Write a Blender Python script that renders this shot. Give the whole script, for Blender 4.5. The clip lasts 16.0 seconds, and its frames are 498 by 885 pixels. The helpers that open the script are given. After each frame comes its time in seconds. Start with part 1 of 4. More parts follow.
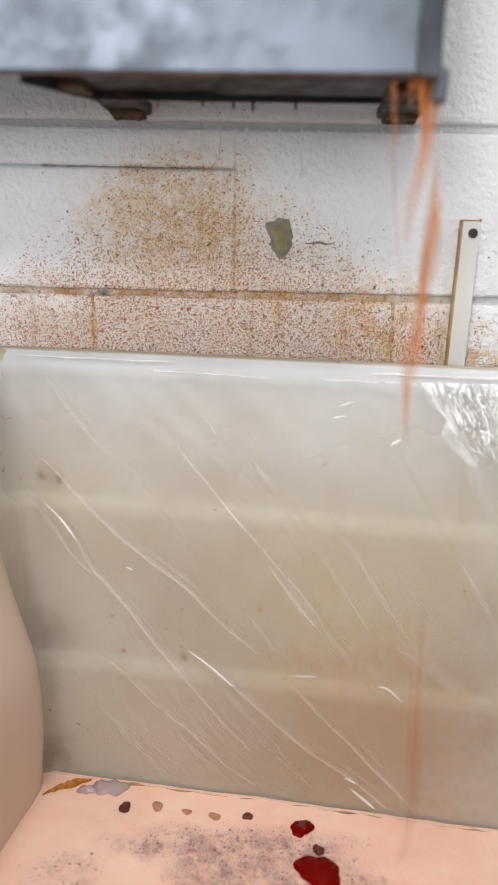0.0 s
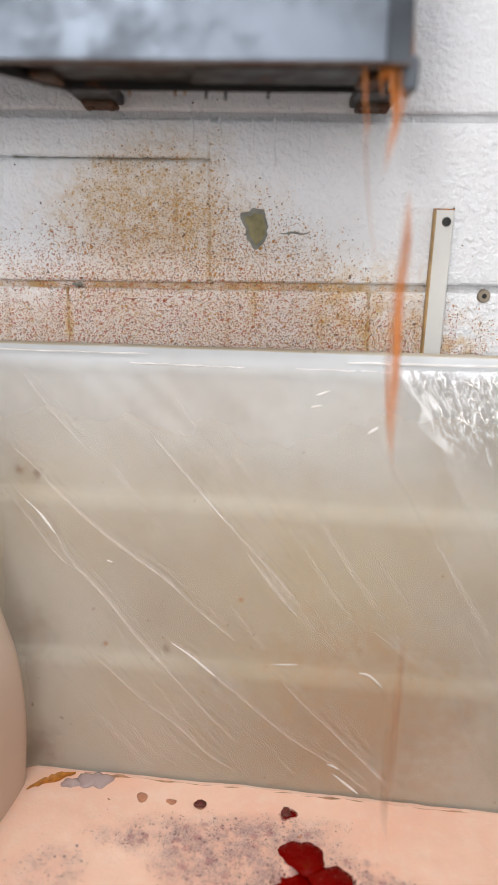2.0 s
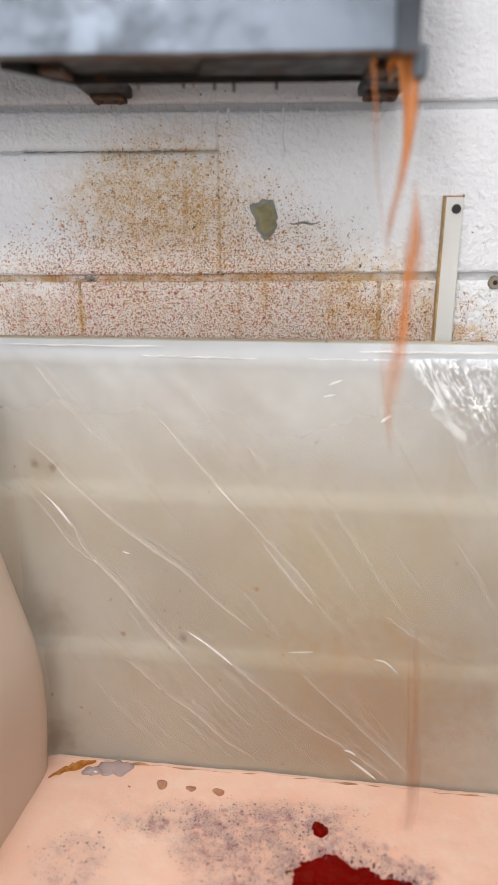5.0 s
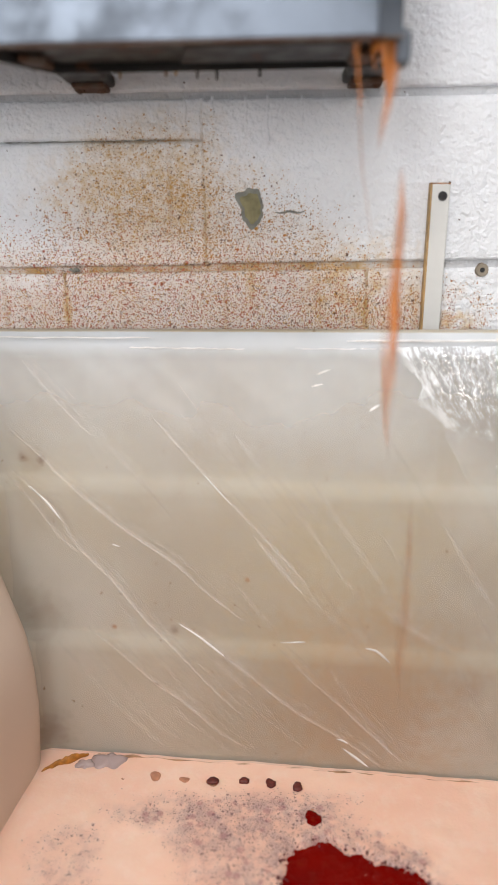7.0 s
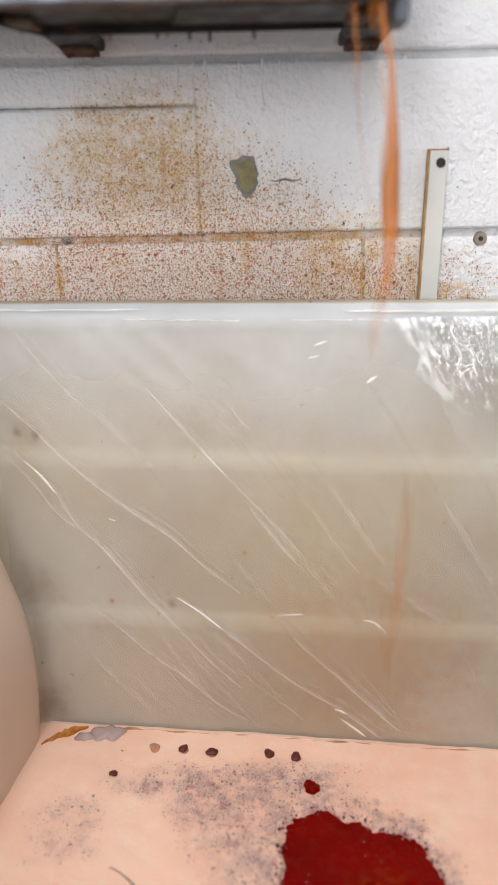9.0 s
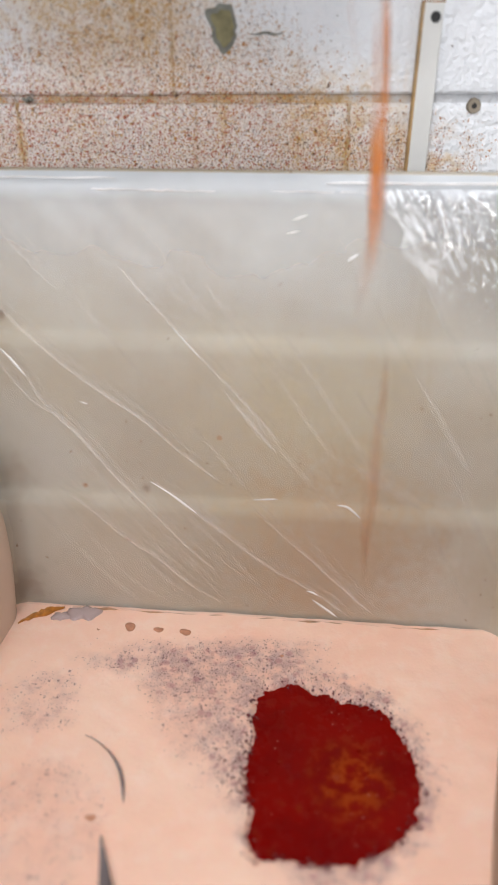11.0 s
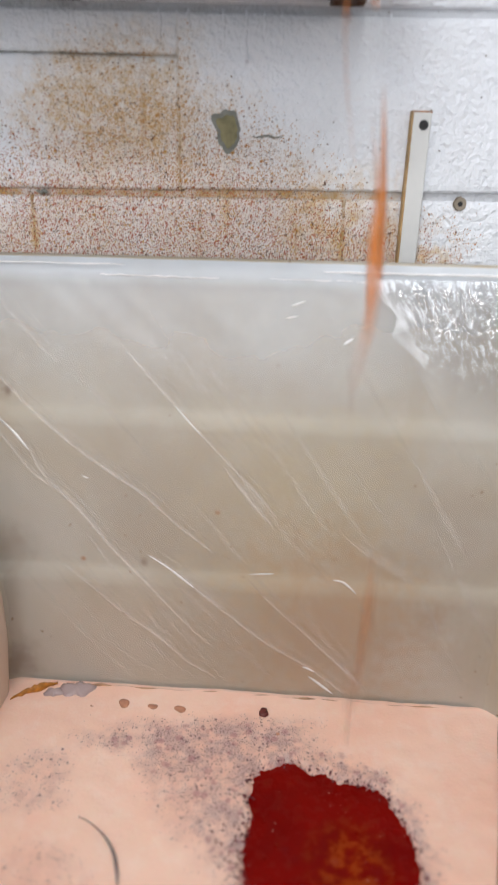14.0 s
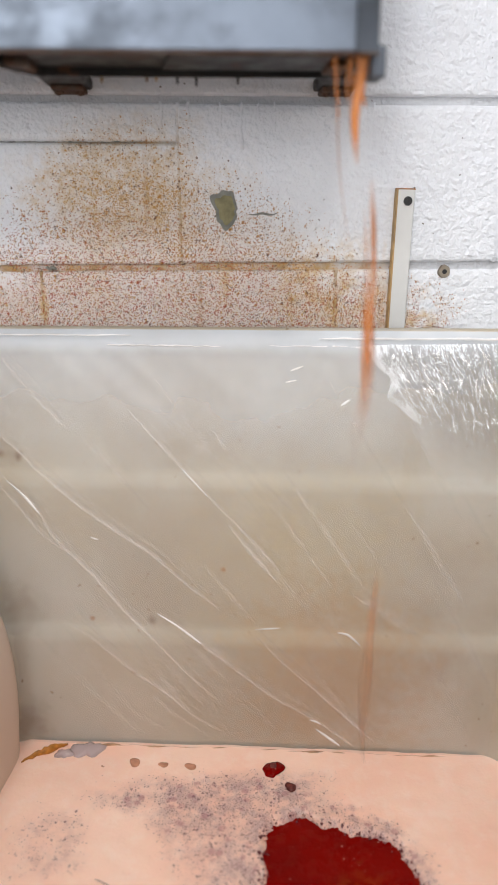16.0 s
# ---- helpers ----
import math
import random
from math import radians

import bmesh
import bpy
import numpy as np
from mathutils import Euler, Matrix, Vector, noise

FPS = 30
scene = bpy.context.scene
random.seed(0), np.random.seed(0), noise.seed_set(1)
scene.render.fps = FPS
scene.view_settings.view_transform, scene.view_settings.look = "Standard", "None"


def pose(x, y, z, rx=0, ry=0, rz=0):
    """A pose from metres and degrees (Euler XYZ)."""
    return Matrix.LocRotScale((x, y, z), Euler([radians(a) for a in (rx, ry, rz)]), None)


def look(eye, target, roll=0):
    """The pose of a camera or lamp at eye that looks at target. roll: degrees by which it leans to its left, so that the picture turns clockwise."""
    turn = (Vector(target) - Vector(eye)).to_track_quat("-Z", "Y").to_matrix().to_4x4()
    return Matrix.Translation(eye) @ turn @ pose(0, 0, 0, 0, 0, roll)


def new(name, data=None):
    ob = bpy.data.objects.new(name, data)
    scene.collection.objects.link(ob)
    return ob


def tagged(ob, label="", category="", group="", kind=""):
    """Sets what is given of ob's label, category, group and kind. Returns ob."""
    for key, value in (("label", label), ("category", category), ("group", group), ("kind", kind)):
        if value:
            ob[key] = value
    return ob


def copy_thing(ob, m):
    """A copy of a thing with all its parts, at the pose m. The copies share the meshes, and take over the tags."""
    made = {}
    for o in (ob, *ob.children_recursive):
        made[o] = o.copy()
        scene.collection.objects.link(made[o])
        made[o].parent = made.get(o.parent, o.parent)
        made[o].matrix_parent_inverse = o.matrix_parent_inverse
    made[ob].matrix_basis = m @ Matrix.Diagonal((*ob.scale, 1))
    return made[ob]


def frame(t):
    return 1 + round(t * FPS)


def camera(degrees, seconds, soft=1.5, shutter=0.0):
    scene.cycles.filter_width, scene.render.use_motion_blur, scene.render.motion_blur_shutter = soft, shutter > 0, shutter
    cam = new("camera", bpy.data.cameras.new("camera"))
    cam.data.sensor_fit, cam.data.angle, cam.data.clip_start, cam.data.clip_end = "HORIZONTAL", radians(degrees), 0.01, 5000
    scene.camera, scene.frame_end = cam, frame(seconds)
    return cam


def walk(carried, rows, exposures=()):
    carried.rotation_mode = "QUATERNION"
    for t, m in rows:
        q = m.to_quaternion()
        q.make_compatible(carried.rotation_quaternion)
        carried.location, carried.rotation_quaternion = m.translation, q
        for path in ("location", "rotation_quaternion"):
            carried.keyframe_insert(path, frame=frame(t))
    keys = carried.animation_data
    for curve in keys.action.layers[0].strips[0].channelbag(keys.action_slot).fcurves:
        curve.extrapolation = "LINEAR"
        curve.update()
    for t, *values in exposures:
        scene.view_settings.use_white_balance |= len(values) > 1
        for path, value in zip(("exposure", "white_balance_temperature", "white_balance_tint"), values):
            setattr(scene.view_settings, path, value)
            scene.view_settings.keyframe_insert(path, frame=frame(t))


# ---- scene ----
cam = camera(37.6, 16.0, soft=1.3, shutter=0.45)
cam.data.dof.use_dof, cam.data.dof.focus_distance, cam.data.dof.aperture_fstop = True, 0.95, 2.5
PATH = [
    (0, (0.06, 0.072, 1.057), (-0.016, 2.003, 0.539), 1.3),
    (0.5, (0.058, 0.071, 1.057), (-0.01, 2.0, 0.532), 1.2),
    (1, (0.057, 0.07, 1.06), (0.005, 1.997, 0.526), 1.0),
    (1.5, (0.065, 0.072, 1.052), (0.018, 2.001, 0.528), 0.8),
    (2, (0.063, 0.069, 1.054), (0.04, 1.996, 0.52), 0.8),
    (2.5, (0.053, 0.062, 1.047), (0.039, 1.992, 0.52), 0.9),
    (3, (0.045, 0.057, 1.051), (0.03, 1.985, 0.519), 1.0),
    (5.5, (0.06, 0.066, 1.056), (0.012, 1.985, 0.491), -0.6),
    (6, (0.057, 0.068, 1.056), (0.023, 1.984, 0.487), -0.7),
    (6.5, (0.063, 0.069, 1.056), (0.027, 1.983, 0.48), -0.9),
    (7, (0.063, 0.066, 1.054), (0.035, 1.98, 0.472), -0.9),
    (7.5, (0.062, 0.068, 1.053), (0.041, 1.979, 0.463), -1.0),
    (8, (0.065, 0.069, 1.051), (0.04, 1.978, 0.457), -1.0),
    (8.5, (0.064, 0.068, 1.051), (0.042, 1.973, 0.442), -1.1),
    (9, (0.061, 0.072, 1.05), (0.046, 1.964, 0.402), -1.2),
    (9.5, (0.067, 0.077, 1.041), (0.053, 1.949, 0.337), -1.2),
    (10, (0.07, 0.085, 1.029), (0.071, 1.926, 0.247), -1.1),
    (12.5, (0.065, 0.084, 1.022), (0.126, 1.837, 0.06), 1.1),
    (13, (0.065, 0.085, 1.034), (0.124, 1.865, 0.124), 1.0),
    (13.5, (0.061, 0.076, 1.033), (0.116, 1.9, 0.215), 1.1),
    (14, (0.052, 0.066, 1.036), (0.124, 1.93, 0.317), 1.0),
    (14.5, (0.042, 0.043, 1.048), (0.154, 1.933, 0.404), 0.7),
    (15, (0.022, 0.03, 1.059), (0.172, 1.929, 0.449), 0.5),
    (15.5, (0.023, 0.025, 1.057), (0.15, 1.933, 0.473), 0.1),
    (16, (0.029, 0.036, 1.062), (0.141, 1.942, 0.467), -0.1),
]
# the picture cools and darkens a little as the camera dips
EXPOSURES = [(0.0, 0.0, 7180, 15), (9.0, 0.0, 7180, 15), (10.2, -0.02, 7000, 15), (12.3, -0.1, 6750, 14), (13.5, -0.15, 6700, 14), (14.5, -0.08, 6800, 14), (16.0, -0.05, 7000, 15)]
walk(cam, [(t, look(eye, target, roll)) for t, eye, target, roll in PATH], EXPOSURES)

# ---- world and lights ----
world = bpy.data.worlds.new("room_air")
world.use_nodes = True
world.node_tree.nodes["Background"].inputs[0].default_value = (0.75, 0.82, 0.9, 1)
world.node_tree.nodes["Background"].inputs[1].default_value = 0.05
scene.world = world
scene.view_settings.exposure = 0.0


def ceiling_lamp_light(x, y, sx, sy, watts, colour):
    data = bpy.data.lights.new("ceiling_lamp_light", "AREA")
    data.shape, data.size, data.size_y, data.energy, data.color = "RECTANGLE", sx, sy, watts, colour
    ob = new("ceiling_lamp_light", data)
    ob.matrix_world = pose(x, y, 2.72)
    return ob


LAMPS = ((1.0, -1.5, 1.2, 0.6, 4), (-1.0, -1.5, 1.2, 0.6, 46), (0.0, -0.25, 1.2, 0.5, 28))
for lx, ly, lsx, lsy, watts in LAMPS:
    ceiling_lamp_light(lx, ly, lsx, lsy, watts, (0.93, 0.97, 1.0))

# daylight through the two windows behind the tub
for wx, watts, wide in ((1.15, 12, 0.9), (-0.95, 44, 0.7)):
    daylight = bpy.data.lights.new("window_daylight", "AREA")
    daylight.shape, daylight.size, daylight.size_y, daylight.energy, daylight.color = "RECTANGLE", wide, 1.25, watts, (0.86, 0.94, 1.0)
    new("window_daylight", daylight).matrix_world = pose(wx, -2.62, 1.65, 90, 0, 0)


# ---- material helpers ----
class Mat:
    def __init__(self, name, rough=0.5, metal=0.0, ior=1.45):
        self.m = bpy.data.materials.new(name)
        self.m.use_nodes = True
        self.t = self.m.node_tree
        self.b = self.t.nodes["Principled BSDF"]
        self.b.inputs["Roughness"].default_value = rough
        self.b.inputs["Metallic"].default_value = metal
        self.b.inputs["IOR"].default_value = ior
        self.geo = self.t.nodes.new("ShaderNodeNewGeometry")
        self.sep = self.t.nodes.new("ShaderNodeSeparateXYZ")
        self.t.links.new(self.geo.outputs["Position"], self.sep.inputs[0])
        self.p = self.geo.outputs["Position"]
        self.x, self.y, self.z = self.sep.outputs

    def put(self, sock, v):
        if isinstance(v, bpy.types.NodeSocket):
            self.t.links.new(v, sock)
        elif isinstance(v, tuple) and len(v) == 3 and sock.type == "RGBA":
            sock.default_value = (*v, 1)
        else:
            sock.default_value = v

    def math(self, op, a, b=0.0, clamp=False):
        n = self.t.nodes.new("ShaderNodeMath")
        n.operation, n.use_clamp = op, clamp
        self.put(n.inputs[0], a)
        self.put(n.inputs[1], b)
        return n.outputs[0]

    def add(self, a, b):
        return self.math("ADD", a, b)

    def mul(self, a, b):
        return self.math("MULTIPLY", a, b)

    def step(self, v, lo, hi, a=0.0, b=1.0):
        n = self.t.nodes.new("ShaderNodeMapRange")
        n.interpolation_type = "SMOOTHSTEP"
        for i, q in enumerate((v, lo, hi, a, b)):
            self.put(n.inputs[i], q)
        return n.outputs[0]

    def noise(self, scale, detail=3.0, rough=0.55, vec=None, stretch=None):
        n = self.t.nodes.new("ShaderNodeTexNoise")
        n.inputs["Scale"].default_value, n.inputs["Detail"].default_value, n.inputs["Roughness"].default_value = scale, detail, rough
        v = vec or self.p
        if stretch:
            mp = self.t.nodes.new("ShaderNodeMapping")
            mp.inputs["Rotation"].default_value = stretch[1]
            mp.inputs["Scale"].default_value = stretch[0]
            self.t.links.new(v, mp.inputs[0])
            v = mp.outputs[0]
        self.t.links.new(v, n.inputs["Vector"])
        return n.outputs[0]

    def cells(self, scale, feature="F1", rnd=1.0):
        n = self.t.nodes.new("ShaderNodeTexVoronoi")
        n.feature = feature
        n.inputs["Scale"].default_value, n.inputs["Randomness"].default_value = scale, rnd
        self.t.links.new(self.p, n.inputs["Vector"])
        return n.outputs[0]

    def specks(self, scale, density, small, large, turn=0.0, shift=0.0, ragged=0.0016):
        """Specks on a plane (a wall when turned a quarter about x): one to a cell, ragged, of uneven size. Gives mask and a random number each."""
        mp = self.t.nodes.new("ShaderNodeMapping")
        mp.inputs["Rotation"].default_value, mp.inputs["Location"].default_value = (turn, 0, 0), (shift, shift * 1.7, 0)
        self.t.links.new(self.warped(ragged), mp.inputs[0])
        n = self.t.nodes.new("ShaderNodeTexVoronoi")
        n.voronoi_dimensions = "2D"
        n.inputs["Scale"].default_value = scale
        self.t.links.new(mp.outputs[0], n.inputs["Vector"])
        sep = self.t.nodes.new("ShaderNodeSeparateColor")
        self.t.links.new(n.outputs["Color"], sep.inputs[0])
        size = self.add(small, self.mul(self.math("POWER", sep.outputs[1], 2.0), large - small))
        on = self.math("LESS_THAN", sep.outputs[0], density)
        return self.mul(on, self.step(n.outputs["Distance"], size, self.mul(size, 0.7))), sep.outputs[2]

    def warped(self, amount):
        """Positions shifted a little by noise, so that round marks turn ragged."""
        n = self.t.nodes.new("ShaderNodeTexNoise")
        n.inputs["Scale"].default_value = 500
        self.t.links.new(self.p, n.inputs["Vector"])
        v = self.t.nodes.new("ShaderNodeVectorMath")
        v.operation = "MULTIPLY_ADD"
        self.t.links.new(n.outputs["Color"], v.inputs[0])
        v.inputs[1].default_value = (amount * 2,) * 3
        self.t.links.new(self.p, v.inputs[2])
        return v.outputs[0]

    def mix(self, f, a, b):
        n = self.t.nodes.new("ShaderNodeMix")
        n.data_type = "RGBA"
        self.put(n.inputs[0], f)
        self.put(n.inputs[6], a)
        self.put(n.inputs[7], b)
        return n.outputs[2]

    def line(self, ax, ay, bx, by, u, v):
        """Signed distance of (u, v) to the line from a to b, positive on its right."""
        dx, dy = bx - ax, by - ay
        q = math.hypot(dx, dy)
        return self.add(self.mul(self.add(u, -ax), dy / q), self.mul(self.add(v, -ay), -dx / q))

    def near(self, cx, cy, u, v, sx=1.0, sy=1.0):
        """Distance of (u, v) from a centre, in an ellipse."""
        a, b = self.mul(self.add(u, -cx), 1 / sx), self.mul(self.add(v, -cy), 1 / sy)
        return self.math("SQRT", self.add(self.mul(a, a), self.mul(b, b)))

    def bump(self, height, dist=0.001, strength=1.0):
        n = self.t.nodes.new("ShaderNodeBump")
        n.inputs["Strength"].default_value, n.inputs["Distance"].default_value = strength, dist
        self.t.links.new(height, n.inputs["Height"])
        self.t.links.new(n.outputs[0], self.b.inputs["Normal"])
        return n.outputs[0]

    def colour(self, c):
        self.put(self.b.inputs["Base Color"], c)

    def rough(self, v):
        self.put(self.b.inputs["Roughness"], v)


def stained_wall(name, base, joint):
    """White painted masonry with a fan of rust-brown splashes above the tub."""
    k = Mat(name, 0.5)
    big, mid = k.noise(9, 3), k.noise(45, 4)
    jit = k.mul(k.add(big, -0.5), 0.12)
    d = k.math("MINIMUM", k.line(-0.31, 0.995, -0.13, 1.152, k.x, k.z), k.line(0.0, 1.165, 0.27, 0.985, k.x, k.z))
    d = k.math("MINIMUM", d, k.add(1.158, k.mul(k.z, -1)))
    d = k.add(d, jit)
    d = k.add(d, k.mul(k.add(mid, -0.5), 0.05))
    fan = k.step(d, -0.02, 0.10)
    low = k.mul(k.step(k.z, 1.0, 0.93), k.step(k.math("ABSOLUTE", k.x), 0.40, 0.26))
    fan = k.math("MAXIMUM", fan, k.mul(low, k.step(mid, 0.35, 0.6)))
    # fine flecks, then coarser drops
    wall_turn = math.pi / 2
    clump = k.step(k.noise(30, 4, 0.65), 0.36, 0.62, 0.5, 1.15)
    dense = k.mul(k.mul(fan, clump), k.step(k.z, 1.06, 0.95, 1.05, 1.4))
    fine_dots, pick_a = k.specks(560, k.mul(dense, 1.05), 0.22, 0.58, wall_turn)
    drops, pick_b = k.specks(340, k.mul(dense, 0.85), 0.14, 0.54, wall_turn, 0.37)
    splats, pick_c = k.specks(125, k.mul(k.mul(dense, dense), 0.26), 0.06, 0.34, wall_turn, 0.71, 0.004)
    hue = k.step(k.add(k.add(k.z, k.mul(k.x, 0.22)), k.mul(k.add(k.noise(30, 3), -0.5), 0.34)), 0.97, 1.10)
    dark = k.mix(hue, (0.34, 0.062, 0.014), (0.43, 0.185, 0.03))
    dark = k.mix(k.step(pick_b, 0.70, 0.72), dark, (0.13, 0.052, 0.022))
    dark = k.mix(k.step(pick_a, 0.72, 0.74), dark, (0.46, 0.24, 0.05))
    spots = k.math("MAXIMUM", k.math("MAXIMUM", k.mul(fine_dots, 0.85), k.mul(drops, 0.92)), splats)
    # thin yellowish wash that dried on the paint
    ochre = k.mul(k.step(k.add(k.near(-0.07, 1.095, k.x, k.z, 0.15, 0.085), k.mul(k.add(k.noise(14, 3), -0.5), 1.0)), 1.2, 0.3), k.step(k.noise(60, 4), 0.3, 0.7, 0.35, 1.0))
    right = k.mul(k.step(k.near(0.19, 0.975, k.x, k.z, 0.11, 0.08), 1.1, 0.3), k.step(k.noise(40, 4), 0.35, 0.7))
    beside = k.mul(k.step(k.near(0.312, 0.925, k.x, k.z, 0.035, 0.05), 1.1, 0.2), k.step(k.noise(50, 4), 0.4, 0.65))
    wash = k.math("MAXIMUM", k.math("MAXIMUM", ochre, right), beside)
    for jx, jz, jh, w in ((0.001, 1.06, 0.085, 0.75), (-0.178, 0.95, 0.05, 1.0), (0.199, 0.94, 0.05, 1.0), (0.055, 0.98, 0.04, 0.7), (0.262, 0.95, 0.08, 0.6)):
        streak = k.step(k.add(k.near(jx, jz, k.x, k.z, 0.0075, jh), k.mul(k.add(k.noise(60, 4), -0.5), 1.4)), 1.1, 0.2)
        wash = k.math("MAXIMUM", wash, k.mul(streak, w))
    grime = k.noise(3.5, 4)
    white = k.mix(k.step(grime, 0.35, 0.75), base, tuple(c * q for c, q in zip(base, (0.93, 0.94, 0.97))))
    pink = k.mix(k.mul(k.mul(fan, k.step(k.z, 1.09, 0.96)), 0.46), white, (0.60, 0.46, 0.40))
    wash = k.mul(wash, k.step(k.noise(190, 4, 0.7), 0.34, 0.6, 0.45, 1.0))
    tan = k.mix(k.mul(fan, k.step(k.noise(13, 4), 0.3, 0.65, 0.10, 0.34)), pink, (0.62, 0.46, 0.27))
    c = k.mix(k.mul(wash, 0.85), tan, (0.56, 0.35, 0.12))
    drips = k.mul(k.step(k.noise(60, 1, 0.5, stretch=((1, 1, 0.05), (0, 0, 0))), 0.60, 0.72), k.mul(fan, 0.35))
    c = k.mix(drips, c, (0.42, 0.24, 0.09))
    if joint:
        c = k.mix(k.mul(k.step(k.add(d, 0.04), 0, 0.08), k.step(k.noise(35, 3), 0.4, 0.65, 0.15, 0.9)), c, (0.36, 0.22, 0.08))
    c = k.mix(spots, c, dark)
    # a few stray dark specks all over
    stray = k.specks(70, 0.10, 0.02, 0.09, wall_turn, 0.19)[0]
    c = k.mix(stray, c, (0.10, 0.06, 0.04))
    k.colour(c)
    k.rough(k.step(mid, 0.3, 0.7, 0.36, 0.55))
    h = k.add(k.add(k.mul(k.noise(110, 3, 0.5), 0.8), k.mul(k.noise(26, 3), 1.0)), k.mul(k.noise(300, 2, 0.5), 0.22))
    k.bump(h, 0.0058, 1.0)
    return k.m


def plastic(name, base, warm, rough=0.42):
    """Worn milky polyethylene."""
    k = Mat(name, rough)
    n, f = k.noise(5, 4), k.noise(60, 3)
    c = k.mix(k.step(n, 0.35, 0.7), base, warm)
    scuff = k.step(k.noise(40, 4, 0.6, stretch=((1, 1, 0.08), (0, 0.5, 0))), 0.62, 0.78)
    c = k.mix(k.mul(scuff, 0.3), c, (0.42, 0.33, 0.24))
    runs = k.step(k.noise(26, 3, 0.6, stretch=((1, 1, 0.06), (0, 0, 0))), 0.5, 0.72)
    c = k.mix(k.mul(runs, 0.35), c, (0.46, 0.38, 0.27))
    rag = k.mul(k.add(k.noise(70, 4, 0.65), -0.5), 1.3)
    for dx, dz, r, col, w in ((-0.232, 0.768, 0.024, (0.30, 0.21, 0.11), 0.4), (-0.228, 0.555, 0.045, (0.22, 0.14, 0.07), 0.42), (-0.225, 0.395, 0.04, (0.20, 0.13, 0.08), 0.6), (0.046, 0.617, 0.0045, (0.36, 0.12, 0.02), 0.9),
                              (-0.131, 0.543, 0.005, (0.34, 0.14, 0.04), 0.9), (-0.05, 0.543, 0.008, (0.2, 0.13, 0.08), 0.8), (0.32, 0.49, 0.035, (0.33, 0.23, 0.15), 0.35), (0.14, 0.60, 0.17, (0.50, 0.40, 0.24), 0.6), (0.2, 0.66, 0.12, (0.5, 0.42, 0.26), 0.35), (0.19, 0.46, 0.17, (0.45, 0.29, 0.16), 0.8), (-0.242, 0.766, 0.008, (0.22, 0.11, 0.04), 0.8), (-0.218, 0.7625, 0.008, (0.18, 0.10, 0.05), 0.85), (-0.06, 0.45, 0.13, (0.48, 0.35, 0.22), 0.3)):
        c = k.mix(k.mul(k.step(k.add(k.near(dx, dz, k.x, k.z, r, r), rag), 1.15, 0.0), w), c, col)
    speck = k.step(k.noise(120, 1), 0.755, 0.785)
    c = k.mix(k.mul(speck, 0.7), c, (0.23, 0.13, 0.06))
    k.colour(c)
    k.rough(k.step(f, 0.3, 0.7, rough - 0.08, rough + 0.1))
    k.b.inputs["Subsurface Weight"].default_value = 0.15
    k.b.inputs["Subsurface Radius"].default_value = (0.02, 0.014, 0.009)
    k.bump(k.add(f, k.mul(n, 2)), 0.0012, 0.5)
    return k.m


def film_material(name, haze, strength, tone=(0.86, 0.86, 0.87), shine_at=0.045, blur=0.12, top_sheen=0.0, edge=0.6, rim=0.0, patch=False):
    """Clear wrapping film: mostly see-through, a milky haze, a hard shine."""
    k = Mat(name, 0.12)
    k.colour(tone)
    k.rough(k.step(k.noise(30, 3), 0.3, 0.7, 0.08, 0.2))
    h = k.add(k.noise(24, 3, 0.6, stretch=((1, 1, 0.25), (0, 0.75, 0))), k.mul(k.noise(90, 3, 0.6, stretch=((1, 1, 0.2), (0, 0.75, 0))), 0.5))
    bn = k.bump(h, 0.004, strength)
    tr = k.t.nodes.new("ShaderNodeBsdfTransparent")
    gl = k.t.nodes.new("ShaderNodeBsdfGlossy")
    gl.inputs["Roughness"].default_value = blur
    k.t.links.new(bn, gl.inputs["Normal"])
    lw = k.t.nodes.new("ShaderNodeLayerWeight")
    k.t.links.new(bn, lw.inputs["Normal"])
    fres = k.add(shine_at, k.mul(k.math("POWER", lw.outputs["Facing"], 4.5), edge))
    if patch:
        # the shiny patch frays out towards its lower edge
        inside = k.add(k.line(0.165, 0.915, 0.40, 0.66, k.x, k.z), k.mul(k.add(k.noise(30, 4, 0.6), -0.5), -0.10))
        fres = k.mul(fres, k.mul(k.step(k.mul(inside, -1), 0.0, 0.085), k.step(k.z, 0.745, 0.83)))
    shine = k.t.nodes.new("ShaderNodeMixShader")
    body = k.t.nodes.new("ShaderNodeMixShader")
    milk = k.t.nodes.new("ShaderNodeBsdfDiffuse")
    milk.inputs[0].default_value = (*tone, 1)
    cloud = k.step(k.noise(7, 3), 0.3, 0.75, haze * 0.5, haze * 1.4)
    # whiter haze towards the top and rim paints in the film's sheen
    if top_sheen:
        cloud = k.add(cloud, k.mul(k.step(k.add(k.z, k.mul(k.add(k.noise(9, 3), -0.5), 0.12)), 0.70, 0.97), top_sheen))
    if rim:
        cloud = k.add(cloud, k.mul(k.step(k.add(k.z, k.mul(k.add(k.noise(20, 3), -0.5), 0.012)), 0.892, 0.912), rim))
    k.put(body.inputs[0], cloud)
    k.t.links.new(tr.outputs[0], body.inputs[1])
    k.t.links.new(milk.outputs[0], body.inputs[2])
    k.t.links.new(fres, shine.inputs[0])
    k.t.links.new(body.outputs[0], shine.inputs[1])
    k.t.links.new(gl.outputs[0], shine.inputs[2])
    k.t.links.new(shine.outputs[0], k.t.nodes["Material Output"].inputs[0])
    return k.m


